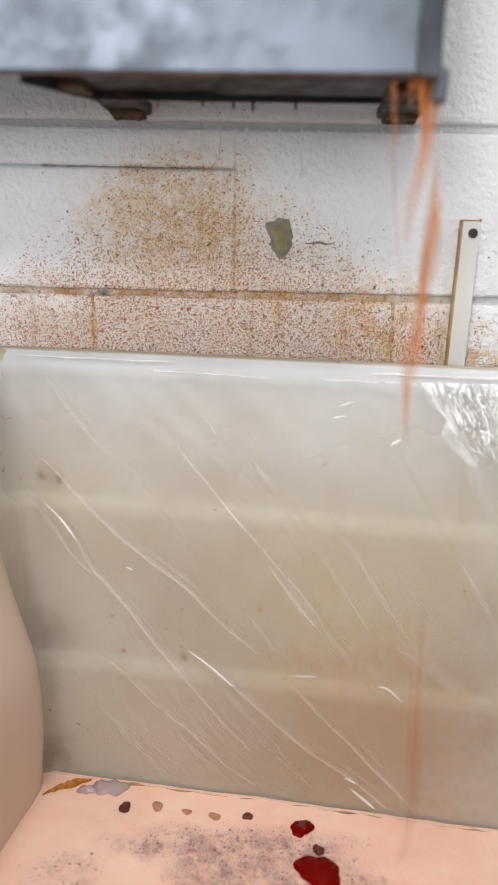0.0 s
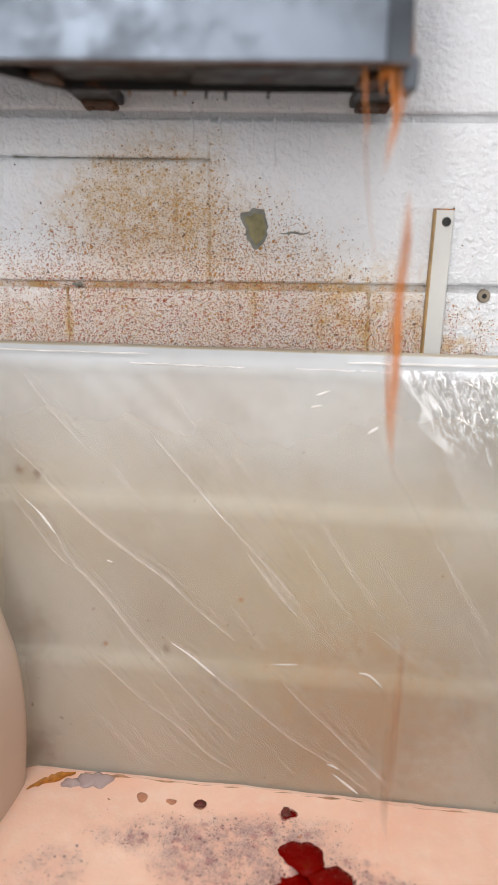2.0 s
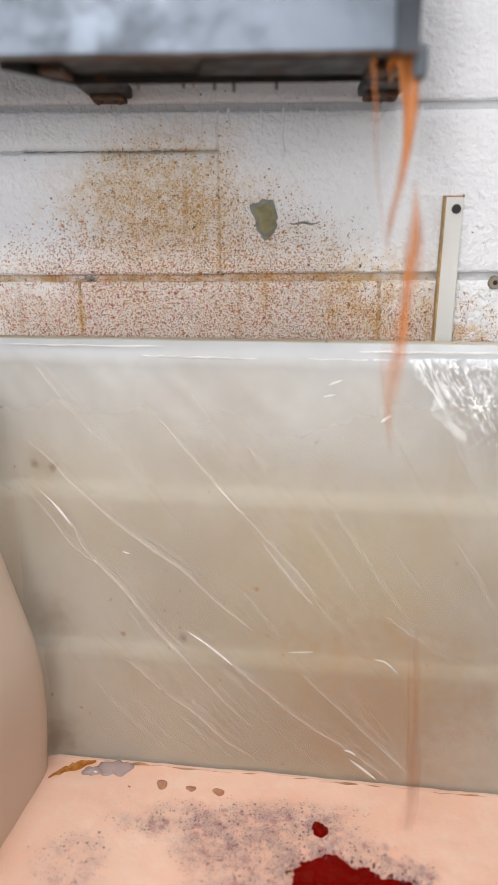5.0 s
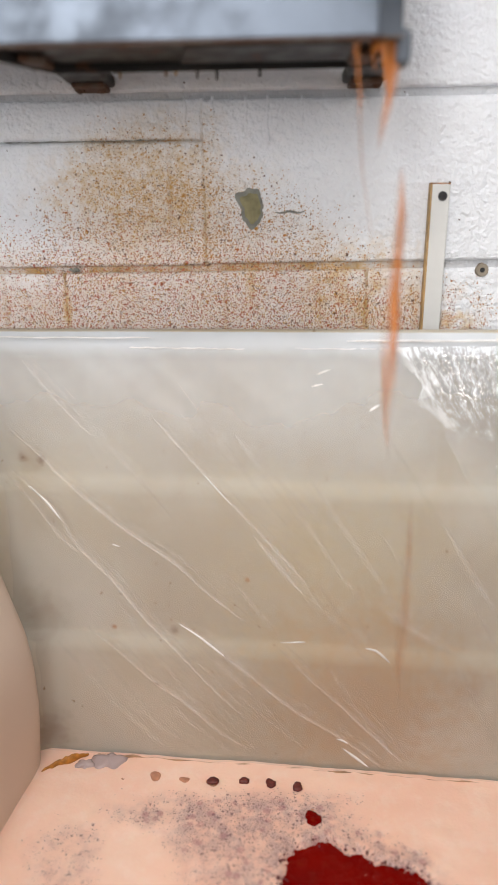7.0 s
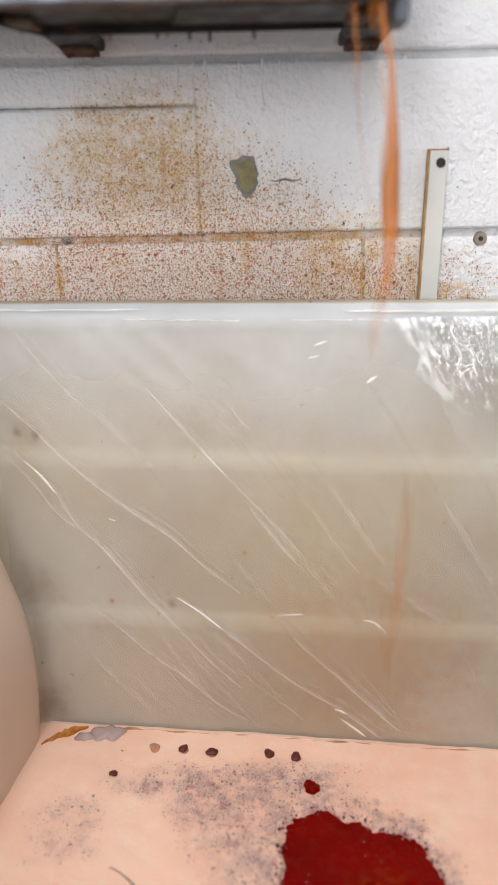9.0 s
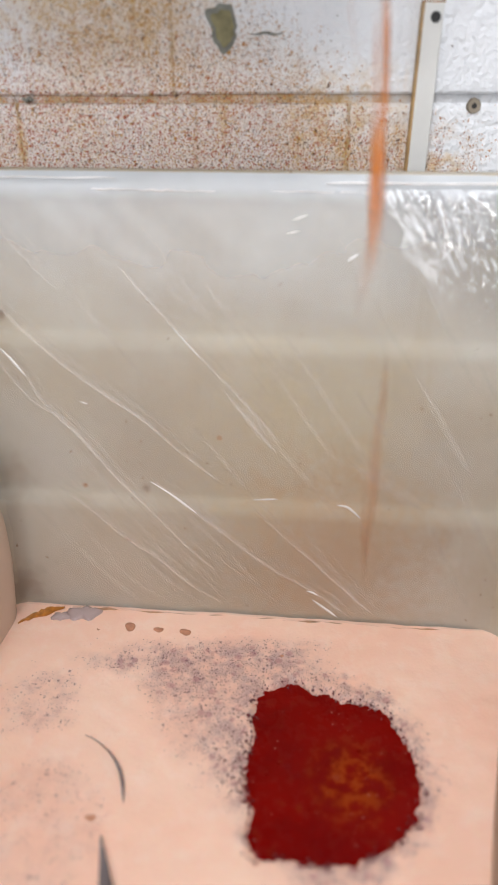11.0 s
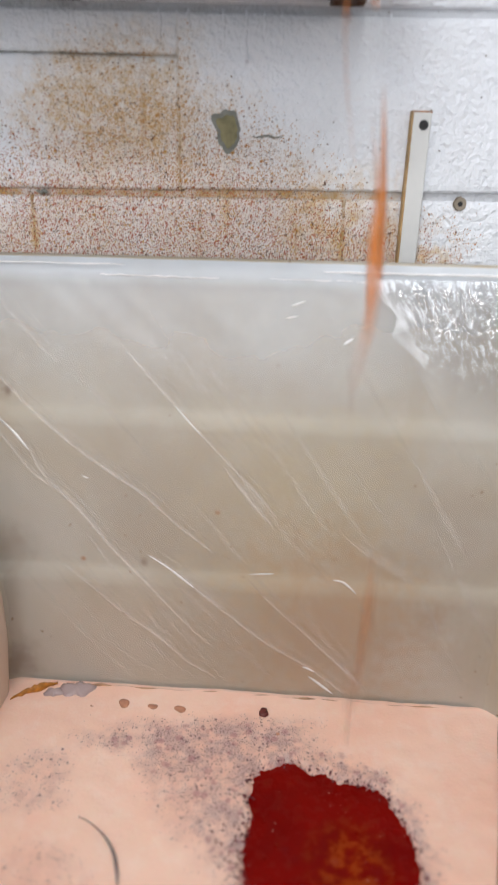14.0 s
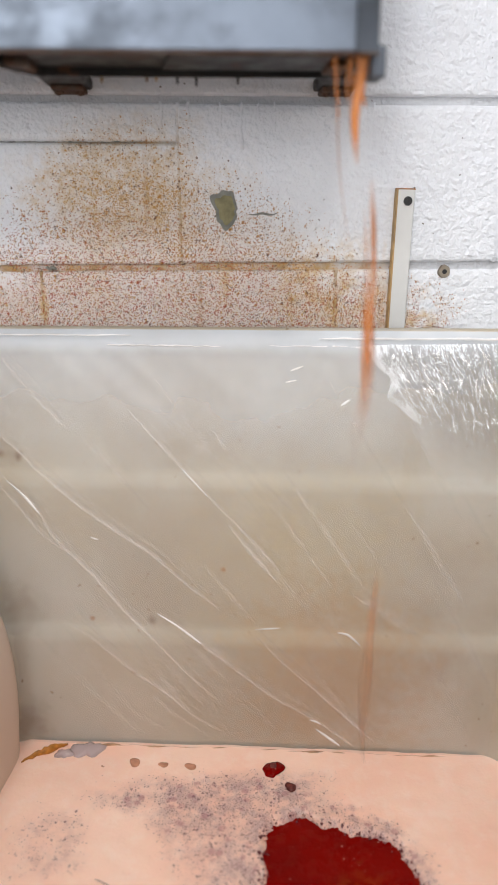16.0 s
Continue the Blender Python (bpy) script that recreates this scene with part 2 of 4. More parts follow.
def steel(name, base, rough=0.38, metal=0.75, rust=0.0):
    k = Mat(name, rough, metal)
    n, f = k.noise(7, 4), k.noise(38, 4)
    c = k.mix(k.step(n, 0.32, 0.68), tuple(q * 1.25 for q in base), tuple(q * 0.5 for q in base))
    c = k.mix(k.mul(k.step(f, 0.5, 0.75), 0.4), c, tuple(q * 0.55 for q in base))
    if rust:
        c = k.mix(k.mul(k.step(f, 0.62 - 0.3 * rust, 0.72 - 0.2 * rust), 0.9), c, (0.085, 0.038, 0.02))
    k.colour(c)
    k.rough(k.step(f, 0.3, 0.7, rough - 0.08, rough + 0.14))
    k.bump(k.add(n, k.mul(f, 0.4)), 0.002, 0.4)
    return k.m


def plain(name, base, rough=0.6, scale=40.0, vary=0.25, bump=0.0008, metal=0.0):
    k = Mat(name, rough, metal)
    n = k.add(k.mul(k.noise(scale, 4), 0.7), k.mul(k.noise(scale * 0.15, 3), 0.3))
    k.colour(k.mix(k.step(n, 0.3, 0.7), base, tuple(q * (1 - vary) for q in base)))
    k.bump(n, bump, 0.7)
    return k.m


def froth():
    k = Mat("peach_froth", 0.62)
    pale = k.mix(k.step(k.noise(6, 4), 0.3, 0.7), (0.95, 0.66, 0.53), (0.91, 0.57, 0.44))
    pale = k.mix(k.mul(k.step(k.noise(35, 5, 0.65), 0.45, 0.7), 0.4), pale, (0.96, 0.75, 0.65))
    # grey collapsed bubbles beside the open liquid
    wedge = k.add(k.line(-0.125, 0.80, 0.058, 0.52, k.x, k.y), k.mul(k.add(k.noise(16, 4), -0.5), -0.09))
    side = k.mul(k.step(k.mul(wedge, -1), 0.0, 0.085), k.step(k.add(k.y, k.mul(k.add(k.noise(20, 3), -0.5), 0.03)), 0.825, 0.79))
    side = k.mul(side, k.step(k.x, 0.20, 0.12))
    upper = k.step(k.add(k.near(-0.03, 0.782, k.x, k.y, 0.12, 0.03), k.mul(k.add(k.noise(22, 4), -0.5), 1.2)), 1.1, 0.3)
    rear = k.step(k.add(k.near(-0.17, 0.72, k.x, k.y, 0.06, 0.07), k.mul(k.add(k.noise(20, 4), -0.5), 1.6)), 1.0, 0.35)
    rim = k.step(k.add(k.near(0.162, 0.622, k.x, k.y, 0.100, 0.114), k.mul(k.add(k.noise(45, 4), -0.5), 0.7)), 1.22, 0.95)
    skin = k.step(k.add(k.near(-0.13, 0.56, k.x, k.y, 0.075, 0.085), k.mul(k.add(k.noise(16, 4), -0.5), 0.9)), 1.0, 0.7)
    rear = k.math("MAXIMUM", rear, k.mul(skin, 0.55))
    patch = k.math("MAXIMUM", k.math("MAXIMUM", side, upper), k.math("MAXIMUM", k.mul(rear, 0.45), rim))
    patch = k.mul(patch, k.step(k.noise(42, 5, 0.7), 0.36, 0.62, 0.35, 1.15))
    tone = k.mix(k.mul(patch, 0.62), pale, (0.40, 0.28, 0.28))
    small_holes, _ = k.specks(430, k.mul(patch, 0.8), 0.14, 0.5, shift=0.2)
    large_holes, _ = k.specks(190, k.mul(patch, 0.5), 0.08, 0.42, shift=0.5, ragged=0.003)
    tone = k.mix(k.mul(k.math("MAXIMUM", k.mul(small_holes, 0.8), large_holes), 0.72), tone, (0.12, 0.055, 0.07))
    ring = k.mul(k.step(k.cells(70), 0.0055 * 70, 0.0035 * 70), k.step(patch, 0.3, 0.8))
    tone = k.mix(k.mul(ring, 0.35), tone, (0.35, 0.10, 0.13))
    k.colour(tone)
    k.b.inputs["Subsurface Weight"].default_value = 0.2
    k.b.inputs["Subsurface Radius"].default_value = (0.012, 0.006, 0.004)
    k.bump(k.add(k.noise(220, 2), k.mul(k.noise(30, 3), 1.0)), 0.0015, 0.3)
    return k.m


def red_liquid():
    k = Mat("red_liquid", 0.12, ior=1.34)
    n = k.noise(75, 4, 0.65)
    c = k.mix(k.step(k.noise(11, 3), 0.35, 0.65), (0.15, 0.0, 0.0), (0.20, 0.001, 0.0))
    heart = k.mul(k.step(k.near(0.185, 0.605, k.x, k.y, 0.05, 0.06), 1.2, 0.2), k.step(n, 0.42, 0.62))
    c = k.mix(k.mul(heart, 0.7), c, (0.36, 0.055, 0.003))
    c = k.mix(k.mul(k.step(n, 0.60, 0.72), 0.6), c, (0.20, 0.022, 0.002))
    c = k.mix(k.mul(k.step(k.noise(26, 4), 0.62, 0.75), 0.35), c, (0.22, 0.05, 0.065))
    c = k.mix(k.mul(k.step(k.cells(120), 0.14, 0.07), k.step(k.noise(30, 2), 0.5, 0.65)), c, (0.60, 0.30, 0.26))
    k.colour(c)
    k.b.inputs["Specular IOR Level"].default_value = 0.18
    k.rough(k.step(n, 0.35, 0.65, 0.10, 0.35))
    k.bump(k.add(n, k.mul(k.noise(120, 2), 0.4)), 0.003, 0.6)
    return k.m


def juice(name, base, alpha):
    k = Mat(name, 0.18, ior=1.34)
    k.colour(k.mix(k.step(k.noise(60, 3, stretch=((1, 1, 0.1), (0, 0, 0))), 0.35, 0.65), base, tuple(q * 0.7 for q in base)))
    flow = k.step(k.noise(45, 3, stretch=((1, 1, 0.15), (0, 0, 0))), 0.3, 0.65, alpha * 0.5, alpha)
    # the falling sheet of juice thins as it speeds up
    k.put(k.b.inputs["Alpha"], k.mul(flow, k.step(k.z, 0.80, 1.02, 0.20, 1.0)))
    return k.m


M_WALL = stained_wall("painted_block", (0.80, 0.82, 0.85), False)
M_JOINT = stained_wall("grey_joint", (0.55, 0.56, 0.58), True)
M_RIDGE = stained_wall("painted_ridge", (0.80, 0.82, 0.85), True)
M_TUB = plastic("milky_plastic", (0.505, 0.465, 0.39), (0.43, 0.36, 0.265), 0.58)
M_FILM = film_material("clear_film", 0.085, 0.7, (0.80, 0.87, 0.95), 0.02, 0.28, 0.32, rim=0.18)
M_FILM_CRINKLED = film_material("crinkled_film", 0.10, 0.08, (0.90, 0.94, 0.98), 0.34, 0.07, edge=0.1, patch=True)
M_FOLD = film_material("cloudy_film", 1.2, 0.5, (0.46, 0.36, 0.355))
M_SIDE = film_material("side_film", 2.4, 0.15, (0.70, 0.58, 0.49), 0.02, 0.3, edge=0.08)
M_EAST = film_material("stained_side_film", 1.8, 0.2, (0.50, 0.37, 0.29), 0.02, 0.3, edge=0.08)
# near-white milk for highlights painted onto the film
M_GLINT = film_material("painted_glint_film", 0.8, 0.3, (0.97, 0.97, 0.97), 0.05, edge=0.0)
# pale haze without gloss: the light along creases is in the colour
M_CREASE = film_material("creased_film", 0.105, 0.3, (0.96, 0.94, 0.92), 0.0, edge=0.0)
M_CREASE_SHEEN = film_material("crease_sheen_film", 0.095, 0.2, (0.97, 0.93, 0.90), 0.0, edge=0.0)
M_SHEEN_SOFT = film_material("soft_sheen_film", 0.06, 0.2, (0.96, 0.94, 0.92), 0.0, edge=0.0)
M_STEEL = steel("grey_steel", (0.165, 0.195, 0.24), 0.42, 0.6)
# darker copy of the grey steel, painting the shade at the hopper's corner
M_STEEL_SHADED = steel("shaded_grey_steel", (0.085, 0.098, 0.118), 0.6, 0.3)
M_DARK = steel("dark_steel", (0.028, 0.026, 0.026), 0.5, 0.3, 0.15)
M_RUST = steel("rusty_steel", (0.10, 0.075, 0.06), 0.7, 0.2, 0.9)
M_STRIP = plain("white_strip", (0.70, 0.70, 0.68), 0.4, 18, 0.12)
M_ORANGE = plain("dried_orange", (0.50, 0.20, 0.04), 0.5, 130, 0.75)
M_OCHRE = plain("ochre_stain", (0.55, 0.34, 0.14), 0.5, 50, 0.5)
M_BLACK = plain("black_screw", (0.02, 0.02, 0.02), 0.4)
M_CHIP = plain("bare_block", (0.30, 0.27, 0.15), 0.9, 70, 0.45, 0.003)
M_CHIP_EDGE = plain("old_grey_paint", (0.25, 0.25, 0.22), 0.8, 90, 0.35, 0.002)
M_FROTH = froth()
M_RED = red_liquid()
M_SPOT = plain("dark_red_drop", (0.18, 0.035, 0.028), 0.5, 260, 0.7)
M_BUBBLE = plain("dark_bubble", (0.20, 0.055, 0.065), 0.35, 300, 0.6)
M_CRUST = plain("orange_crust", (0.62, 0.24, 0.035), 0.5, 160, 0.6)
M_SCUM = plain("tan_scum", (0.58, 0.34, 0.20), 0.6, 90, 0.5)
M_TEAR = plain("wet_grey_film", (0.24, 0.22, 0.24), 0.25, 90, 0.5)
M_BROWN = plain("sunken_froth", (0.62, 0.29, 0.18), 0.6, 120, 0.35)
M_JUICE = juice("orange_juice", (0.66, 0.22, 0.05), 0.85)
M_FLOOR = plain("wet_concrete", (0.22, 0.21, 0.20), 0.4, 6, 0.3)
M_ROOM = plain("white_paint", (0.72, 0.74, 0.76), 0.6, 5, 0.1)
M_CEILING = plain("grey_ceiling", (0.20, 0.20, 0.20), 0.8, 5, 0.2)
M_DIFFUSER = plain("lamp_diffuser", (0.85, 0.87, 0.9), 0.5)
M_ANCHOR = steel("dull_zinc", (0.33, 0.28, 0.22), 0.55, 0.6, 0.4)


# ---- mesh helpers ----
def mesh_object(name, bm, material, smooth=False):
    me = bpy.data.meshes.new(name)
    bmesh.ops.recalc_face_normals(bm, faces=bm.faces)
    bm.to_mesh(me)
    bm.free()
    if smooth:
        me.polygons.foreach_set("use_smooth", [True] * len(me.polygons))
    me.materials.append(material)
    return new(name, me)


def part(name, bm, material, parent, label="", smooth=False):
    ob = mesh_object(name, bm, material, smooth)
    ob.parent = parent
    if label:
        tagged(ob, label)
    return ob


def thing(name, label, category, m=None, group="", kind=""):
    ob = new(name)
    ob.empty_display_size = 0.02
    if m:
        ob.matrix_world = m
    return tagged(ob, label, category, group, kind)


def box(x0, x1, y0, y1, z0, z1, bevel=0.0, seg=2):
    bm = bmesh.new()
    bmesh.ops.create_cube(bm, size=1)
    for v in bm.verts:
        v.co = Vector(((x0 + x1) / 2 + v.co.x * (x1 - x0), (y0 + y1) / 2 + v.co.y * (y1 - y0), (z0 + z1) / 2 + v.co.z * (z1 - z0)))
    if bevel:
        bmesh.ops.bevel(bm, geom=bm.edges, offset=bevel, segments=seg, affect="EDGES", profile=0.5)
    return bm


def prism(outline, z0, z1, bevel=0.0):
    """A plan outline drawn up from z0 to z1."""
    bm = bmesh.new()
    lo = [bm.verts.new((x, y, z0)) for x, y in outline]
    hi = [bm.verts.new((x, y, z1)) for x, y in outline]
    bm.faces.new(lo[::-1])
    bm.faces.new(hi)
    for i in range(len(lo)):
        j = (i + 1) % len(lo)
        bm.faces.new((lo[i], lo[j], hi[j], hi[i]))
    if bevel:
        bmesh.ops.bevel(bm, geom=bm.edges, offset=bevel, segments=2, affect="EDGES", profile=0.5)
    return bm


def sheet(nu, nv, at, thick=0.0):
    """A grid of nu by nv quads through at(u, v), u and v from 0 to 1."""
    bm = bmesh.new()
    vs = [[bm.verts.new(at(i / nu, j / nv)) for j in range(nv + 1)] for i in range(nu + 1)]
    for i in range(nu):
        for j in range(nv):
            bm.faces.new((vs[i][j], vs[i + 1][j], vs[i + 1][j + 1], vs[i][j + 1]))
    if thick:
        bmesh.ops.recalc_face_normals(bm, faces=bm.faces)
        bmesh.ops.solidify(bm, geom=bm.faces[:], thickness=thick)
    return bm


def tube(points, radii, sides=8, flat=1.0):
    """A tapered tube along points; flat squashes it in y."""
    bm = bmesh.new()
    rings = []
    for i, p in enumerate(points):
        a, b = Vector(points[max(i - 1, 0)]), Vector(points[min(i + 1, len(points) - 1)])
        d = (b - a).normalized()
        s = d.cross(Vector((0, 1, 0)))
        s = s.normalized() if s.length > 1e-4 else Vector((1, 0, 0))
        w = d.cross(s).normalized()
        rings.append([bm.verts.new(Vector(p) + radii[i] * (math.cos(q) * s + flat * math.sin(q) * w)) for q in (2 * math.pi * n / sides for n in range(sides))])
    for r, q in zip(rings, rings[1:]):
        for n in range(sides):
            bm.faces.new((r[n], r[(n + 1) % sides], q[(n + 1) % sides], q[n]))
    bm.faces.new(rings[0])
    bm.faces.new(rings[-1])
    return bm


def ribbon(points, radii, rise=0.2):
    """A thin open ribbon along points, its middle raised a little towards -y."""
    bm = bmesh.new()
    rows = []
    for i, p in enumerate(points):
        d = (Vector(points[min(i + 1, len(points) - 1)]) - Vector(points[max(i - 1, 0)])).normalized()
        s = d.cross(Vector((0, 1, 0))).normalized()
        rows.append([bm.verts.new(Vector(p) + radii[i] * (o * s + Vector((0, -rise * (1 - o * o), 0)))) for o in (-1, -0.5, 0, 0.5, 1)])
    for a, b in zip(rows, rows[1:]):
        for k in range(4):
            bm.faces.new((a[k], a[k + 1], b[k + 1], b[k]))
    return bm


def blob(outline, centre, z, height, rng, rings=3):
    """A low mound over a round outline given by radius(angle)."""
    bm = bmesh.new()
    n = 28
    rows = []
    for k in range(rings):
        f = 1 - k / rings
        rows.append([bm.verts.new((centre[0] + f * outline(q) * math.cos(q), centre[1] + f * outline(q) * math.sin(q), z + height * (1 - f * f) + rng.uniform(-0.1, 0.1) * height)) for q in (2 * math.pi * i / n for i in range(n))])
    top = bm.verts.new((centre[0], centre[1], z + height))
    for a, b in zip(rows, rows[1:]):
        for i in range(n):
            bm.faces.new((a[i], a[(i + 1) % n], b[(i + 1) % n], b[i]))
    for i in range(n):
        bm.faces.new((rows[-1][i], rows[-1][(i + 1) % n], top))
    base = [bm.verts.new((v.co.x, v.co.y, z - 0.002)) for v in rows[0]]
    for i in range(n):
        bm.faces.new((base[i], base[(i + 1) % n], rows[0][(i + 1) % n], rows[0][i]))
    return bm


# ---- the room ----
WALL_Y = 1.0


def room():
    floor = tagged(mesh_object("floor", box(-2.2, 2.2, -2.6, 1.12, -0.1, 0.0), M_FLOOR), "grey wet concrete floor", "floor", kind="structure")
    ceiling = tagged(mesh_object("ceiling", box(-2.2, 2.2, -2.6, 1.12, 2.8, 2.9), M_CEILING), "dark grey ceiling", "ceiling", kind="structure")
    for name, b in (("wall_west", (-2.3, -2.2, -2.6, 1.12)), ("wall_east", (2.2, 2.3, -2.6, 1.12))):
        tagged(mesh_object(name, box(*b, 0, 2.8), M_ROOM), "plain white painted wall", "wall", kind="structure")
    bm = bmesh.new()
    for b in ((-0.55, 0.65, 0, 2.8), (1.65, 2.3, 0, 2.8), (0.65, 1.65, 0, 1.0), (0.65, 1.65, 2.3, 2.8), (-2.3, -1.35, 0, 2.8), (-1.35, -0.55, 0, 1.0), (-1.35, -0.55, 2.3, 2.8)):
        add = box(b[0], b[1], -2.72, -2.6, b[2], b[3])
        me = bpy.data.meshes.new("piece")
        add.to_mesh(me)
        add.free()
        bm.from_mesh(me)
        bpy.data.meshes.remove(me)
    tagged(mesh_object("wall_south", bm, M_ROOM), "plain white painted wall with two windows", "wall", kind="structure")
    for name, wx, hw in (("window_1", 1.15, 0.50), ("window_2", -0.95, 0.40)):
        win = thing(name, "window with a white frame", "window", pose(wx, -2.66, 1.65), kind="structure")
        for b in ((-hw, hw, -0.65, -0.60), (-hw, hw, 0.60, 0.65), (-hw, 0.05 - hw, -0.6, 0.6), (hw - 0.05, hw, -0.6, 0.6)):
            part("window_frame", box(b[0], b[1], -0.03, 0.03, b[2], b[3], 0.004), M_ROOM, win)
    for x, y, sx, sy, _ in LAMPS:
        lamp = thing("ceiling_lamp", "flat white ceiling light panel", "lamp", pose(x, y, 2.8), "ceiling lamps")
        part("lamp_housing", box(-sx / 2 - 0.03, sx / 2 + 0.03, -sy / 2 - 0.03, sy / 2 + 0.03, -0.06, 0.0, 0.01), M_ROOM, lamp)


room()


# ---- the wall over the tub ----
def block_mesh(w, h, wavy=False, depth=0.05, lip=0.006):
    """A block whose front edges are rounded under many coats of paint."""
    bm = bmesh.new()
    rows = []
    cuts = 14 if wavy else 1
    for inset, y in ((0.0, depth), (0.0, lip), (0.0008, 0.0026), (0.0030, 0.0009), (0.0085, 0.0)):
        ring = []
        for (ax, az), (bx, bz) in (((-1, -1), (1, -1)), ((1, -1), (1, 1)), ((1, 1), (-1, 1)), ((-1, 1), (-1, -1))):
            for i in range(cuts):
                f = i / cuts
                x, z = (ax + (bx - ax) * f) * (w / 2 - inset * 0.25), (az + (bz - az) * f) * (h / 2 - inset)
                q = noise.noise(Vector((x * 34, z * 34 + w, h * 50))) * 0.0011 if wavy and 0 < i else 0.0
                ring.append(bm.verts.new((x + q * (az == bz) * 0.2 + q * (ax == bx), y, z + q * (az == bz))))
        rows.append(ring)
    n = len(rows[0])
    for a, b in zip(rows, rows[1:]):
        for i in range(n):
            bm.faces.new((a[i], a[(i + 1) % n], b[(i + 1) % n], b[i]))
    bm.faces.new(rows[-1])
    bm.faces.new(rows[0])
    bmesh.ops.recalc_face_normals(bm, faces=bm.faces)
    me = bpy.data.meshes.new("concrete_block")
    bm.to_mesh(me)
    bm.free()
    me.materials.append(M_WALL)
    return me


def block_wall():
    rng = random.Random(4)
    wall = tagged(mesh_object("wall_north", box(-2.2, 2.2, WALL_Y + 0.0060, WALL_Y + 0.12, 0, 2.8), M_JOINT), "white painted block wall with rust-brown splashes", "wall", kind="structure")
    meshes = {}

    def lay(x0, x1, z0, z1, gap=0.0, bed=0.0092):
        w, h = round(x1 - x0 - gap, 4), round(z1 - z0 - bed, 4)
        near = abs(x0) < 0.7 and 0.75 < z0 < 1.4
        if (w, h, near) not in meshes:
            meshes[(w, h, near)] = block_mesh(w, h, near)
        ob = new("concrete_block", meshes[(w, h, near)])
        ob.matrix_world = pose((x0 + x1) / 2, WALL_Y + rng.uniform(-0.0012, 0.0008), (z0 + z1) / 2, rng.uniform(-0.25, 0.25), 0, rng.uniform(-0.12, 0.12))
        ob.parent = wall
        if near:
            # upright joints are filled and painted over, a low uneven ridge
            pts = [(x1 + 0.0006 * noise.noise(Vector((x1 * 40, 0, i * 0.4))), WALL_Y + 0.0016, z0 + bed / 2 + (z1 - z0 - bed) * i / 22) for i in range(23)]
            part("mortar_joint", tube(pts, [0.0030 + 0.0016 * noise.noise(Vector((x1 * 30, z0 * 9, i * 0.45))) for i in range(23)], 8, 0.75), M_RIDGE, wall, smooth=True)

    H = 0.1965
    z = 0.998 - 5 * H
    row = 0
    while z < 2.7:
        z1 = min(z + H, 2.8)
        if abs(z - 0.998) < 0.01:
            cuts = [-2.03, -1.624, -1.218, -0.812, -0.406, 0.0, 0.408, 0.812, 1.218, 1.624, 2.03]
        elif row % 2 == 0:
            cuts = [-2.2, -1.8, -1.394, -0.988, -0.582, -0.178, 0.199, 0.605, 1.011, 1.417, 1.823, 2.2]
        else:
            cuts = [-2.03, -1.624, -1.218, -0.812, -0.406, 0.0, 0.406, 0.812, 1.218, 1.624, 2.03]
        for a, b in zip(cuts, cuts[1:]):
            if abs(z - 0.998) < 0.01 and a == -0.406:
                lay(a, b, z + 0.0025, 1.146, 0.0008, 0.0016)
                lay(a, b, 1.146, z1 - 0.0025, 0.0008, 0.0016)
            else:
                lay(a, b, max(z, 0.002), z1)
        z, row = z1, row + 1

    # a flake of paint has come off
    def chip(q):
        d = (q - 2.5 + math.pi) % (2 * math.pi) - math.pi
        e = 0.0135 * 0.024 / math.hypot(0.024 * math.cos(q), 0.0135 * math.sin(q))
        return e * (1 + 0.05 * math.sin(7 * q) + 0.04 * math.sin(11 * q + 1)) + 0.011 * math.exp(-(d / 0.3) ** 2)

    def flake(scale, y, dx):
        bm = bmesh.new()
        ring = [bm.verts.new((0.0575 + dx + scale * chip(q) * math.cos(q), y, 1.068 + scale * chip(q) * math.sin(q))) for q in (2 * math.pi * i / 48 for i in range(48))]
        back = [bm.verts.new((v.co.x, WALL_Y + 0.002, v.co.z)) for v in ring]
        bm.faces.new(ring)
        for i in range(48):
            bm.faces.new((ring[i], ring[(i + 1) % 48], back[(i + 1) % 48], back[i]))
        return bm

    part("paint_chip", flake(1.0, WALL_Y - 0.0022, 0), M_CHIP_EDGE, wall, "chipped spot showing old grey paint")
    part("bare_spot", flake(0.74, WALL_Y - 0.0032, 0.0005), M_CHIP, wall, "bare yellowish block inside the chip")
    for x, z, l, r in ((0.052, 1.192, 0.03, 0.0022), (0.077, 1.193, 0.055, 0.0026), (0.098, 1.191, 0.02, 0.002), (0.118, 1.192, 0.034, 0.0018), (-0.02, 1.192, 0.03, 0.0022), (0.012, 1.193, 0.02, 0.003), (0.24, 1.192, 0.022, 0.0018)):
        part("paint_run", tube([(x + 0.0008 * math.sin(i + x * 90), WALL_Y - 0.0006, z - l * i / 8) for i in range(9)], [r * (0.6 + 0.5 * (i / 8)) for i in range(9)], 8, 0.6), M_WALL, wall, "thick run of old paint", True)
    part("chipped_joint", tube([(-0.172 + 0.014 * i / 6, WALL_Y - 0.0006, 0.9975 + 0.0012 * math.sin(i * 2)) for i in range(7)], [0.0008, 0.0022, 0.0018, 0.0028, 0.002, 0.0022, 0.0006], 6), M_CHIP_EDGE, wall)
    part("dirty_joint", tube([(-0.235 + 0.19 * i / 40, WALL_Y + 0.0002, 1.1462 + 0.0012 * noise.noise(Vector((i * 0.37, 2, 0)))) for i in range(41)], [max(0.0002, 0.0004 + 0.0015 * noise.noise(Vector((i * 0.61, 0, 5)))) for i in range(41)], 6), M_CHIP_EDGE, wall)
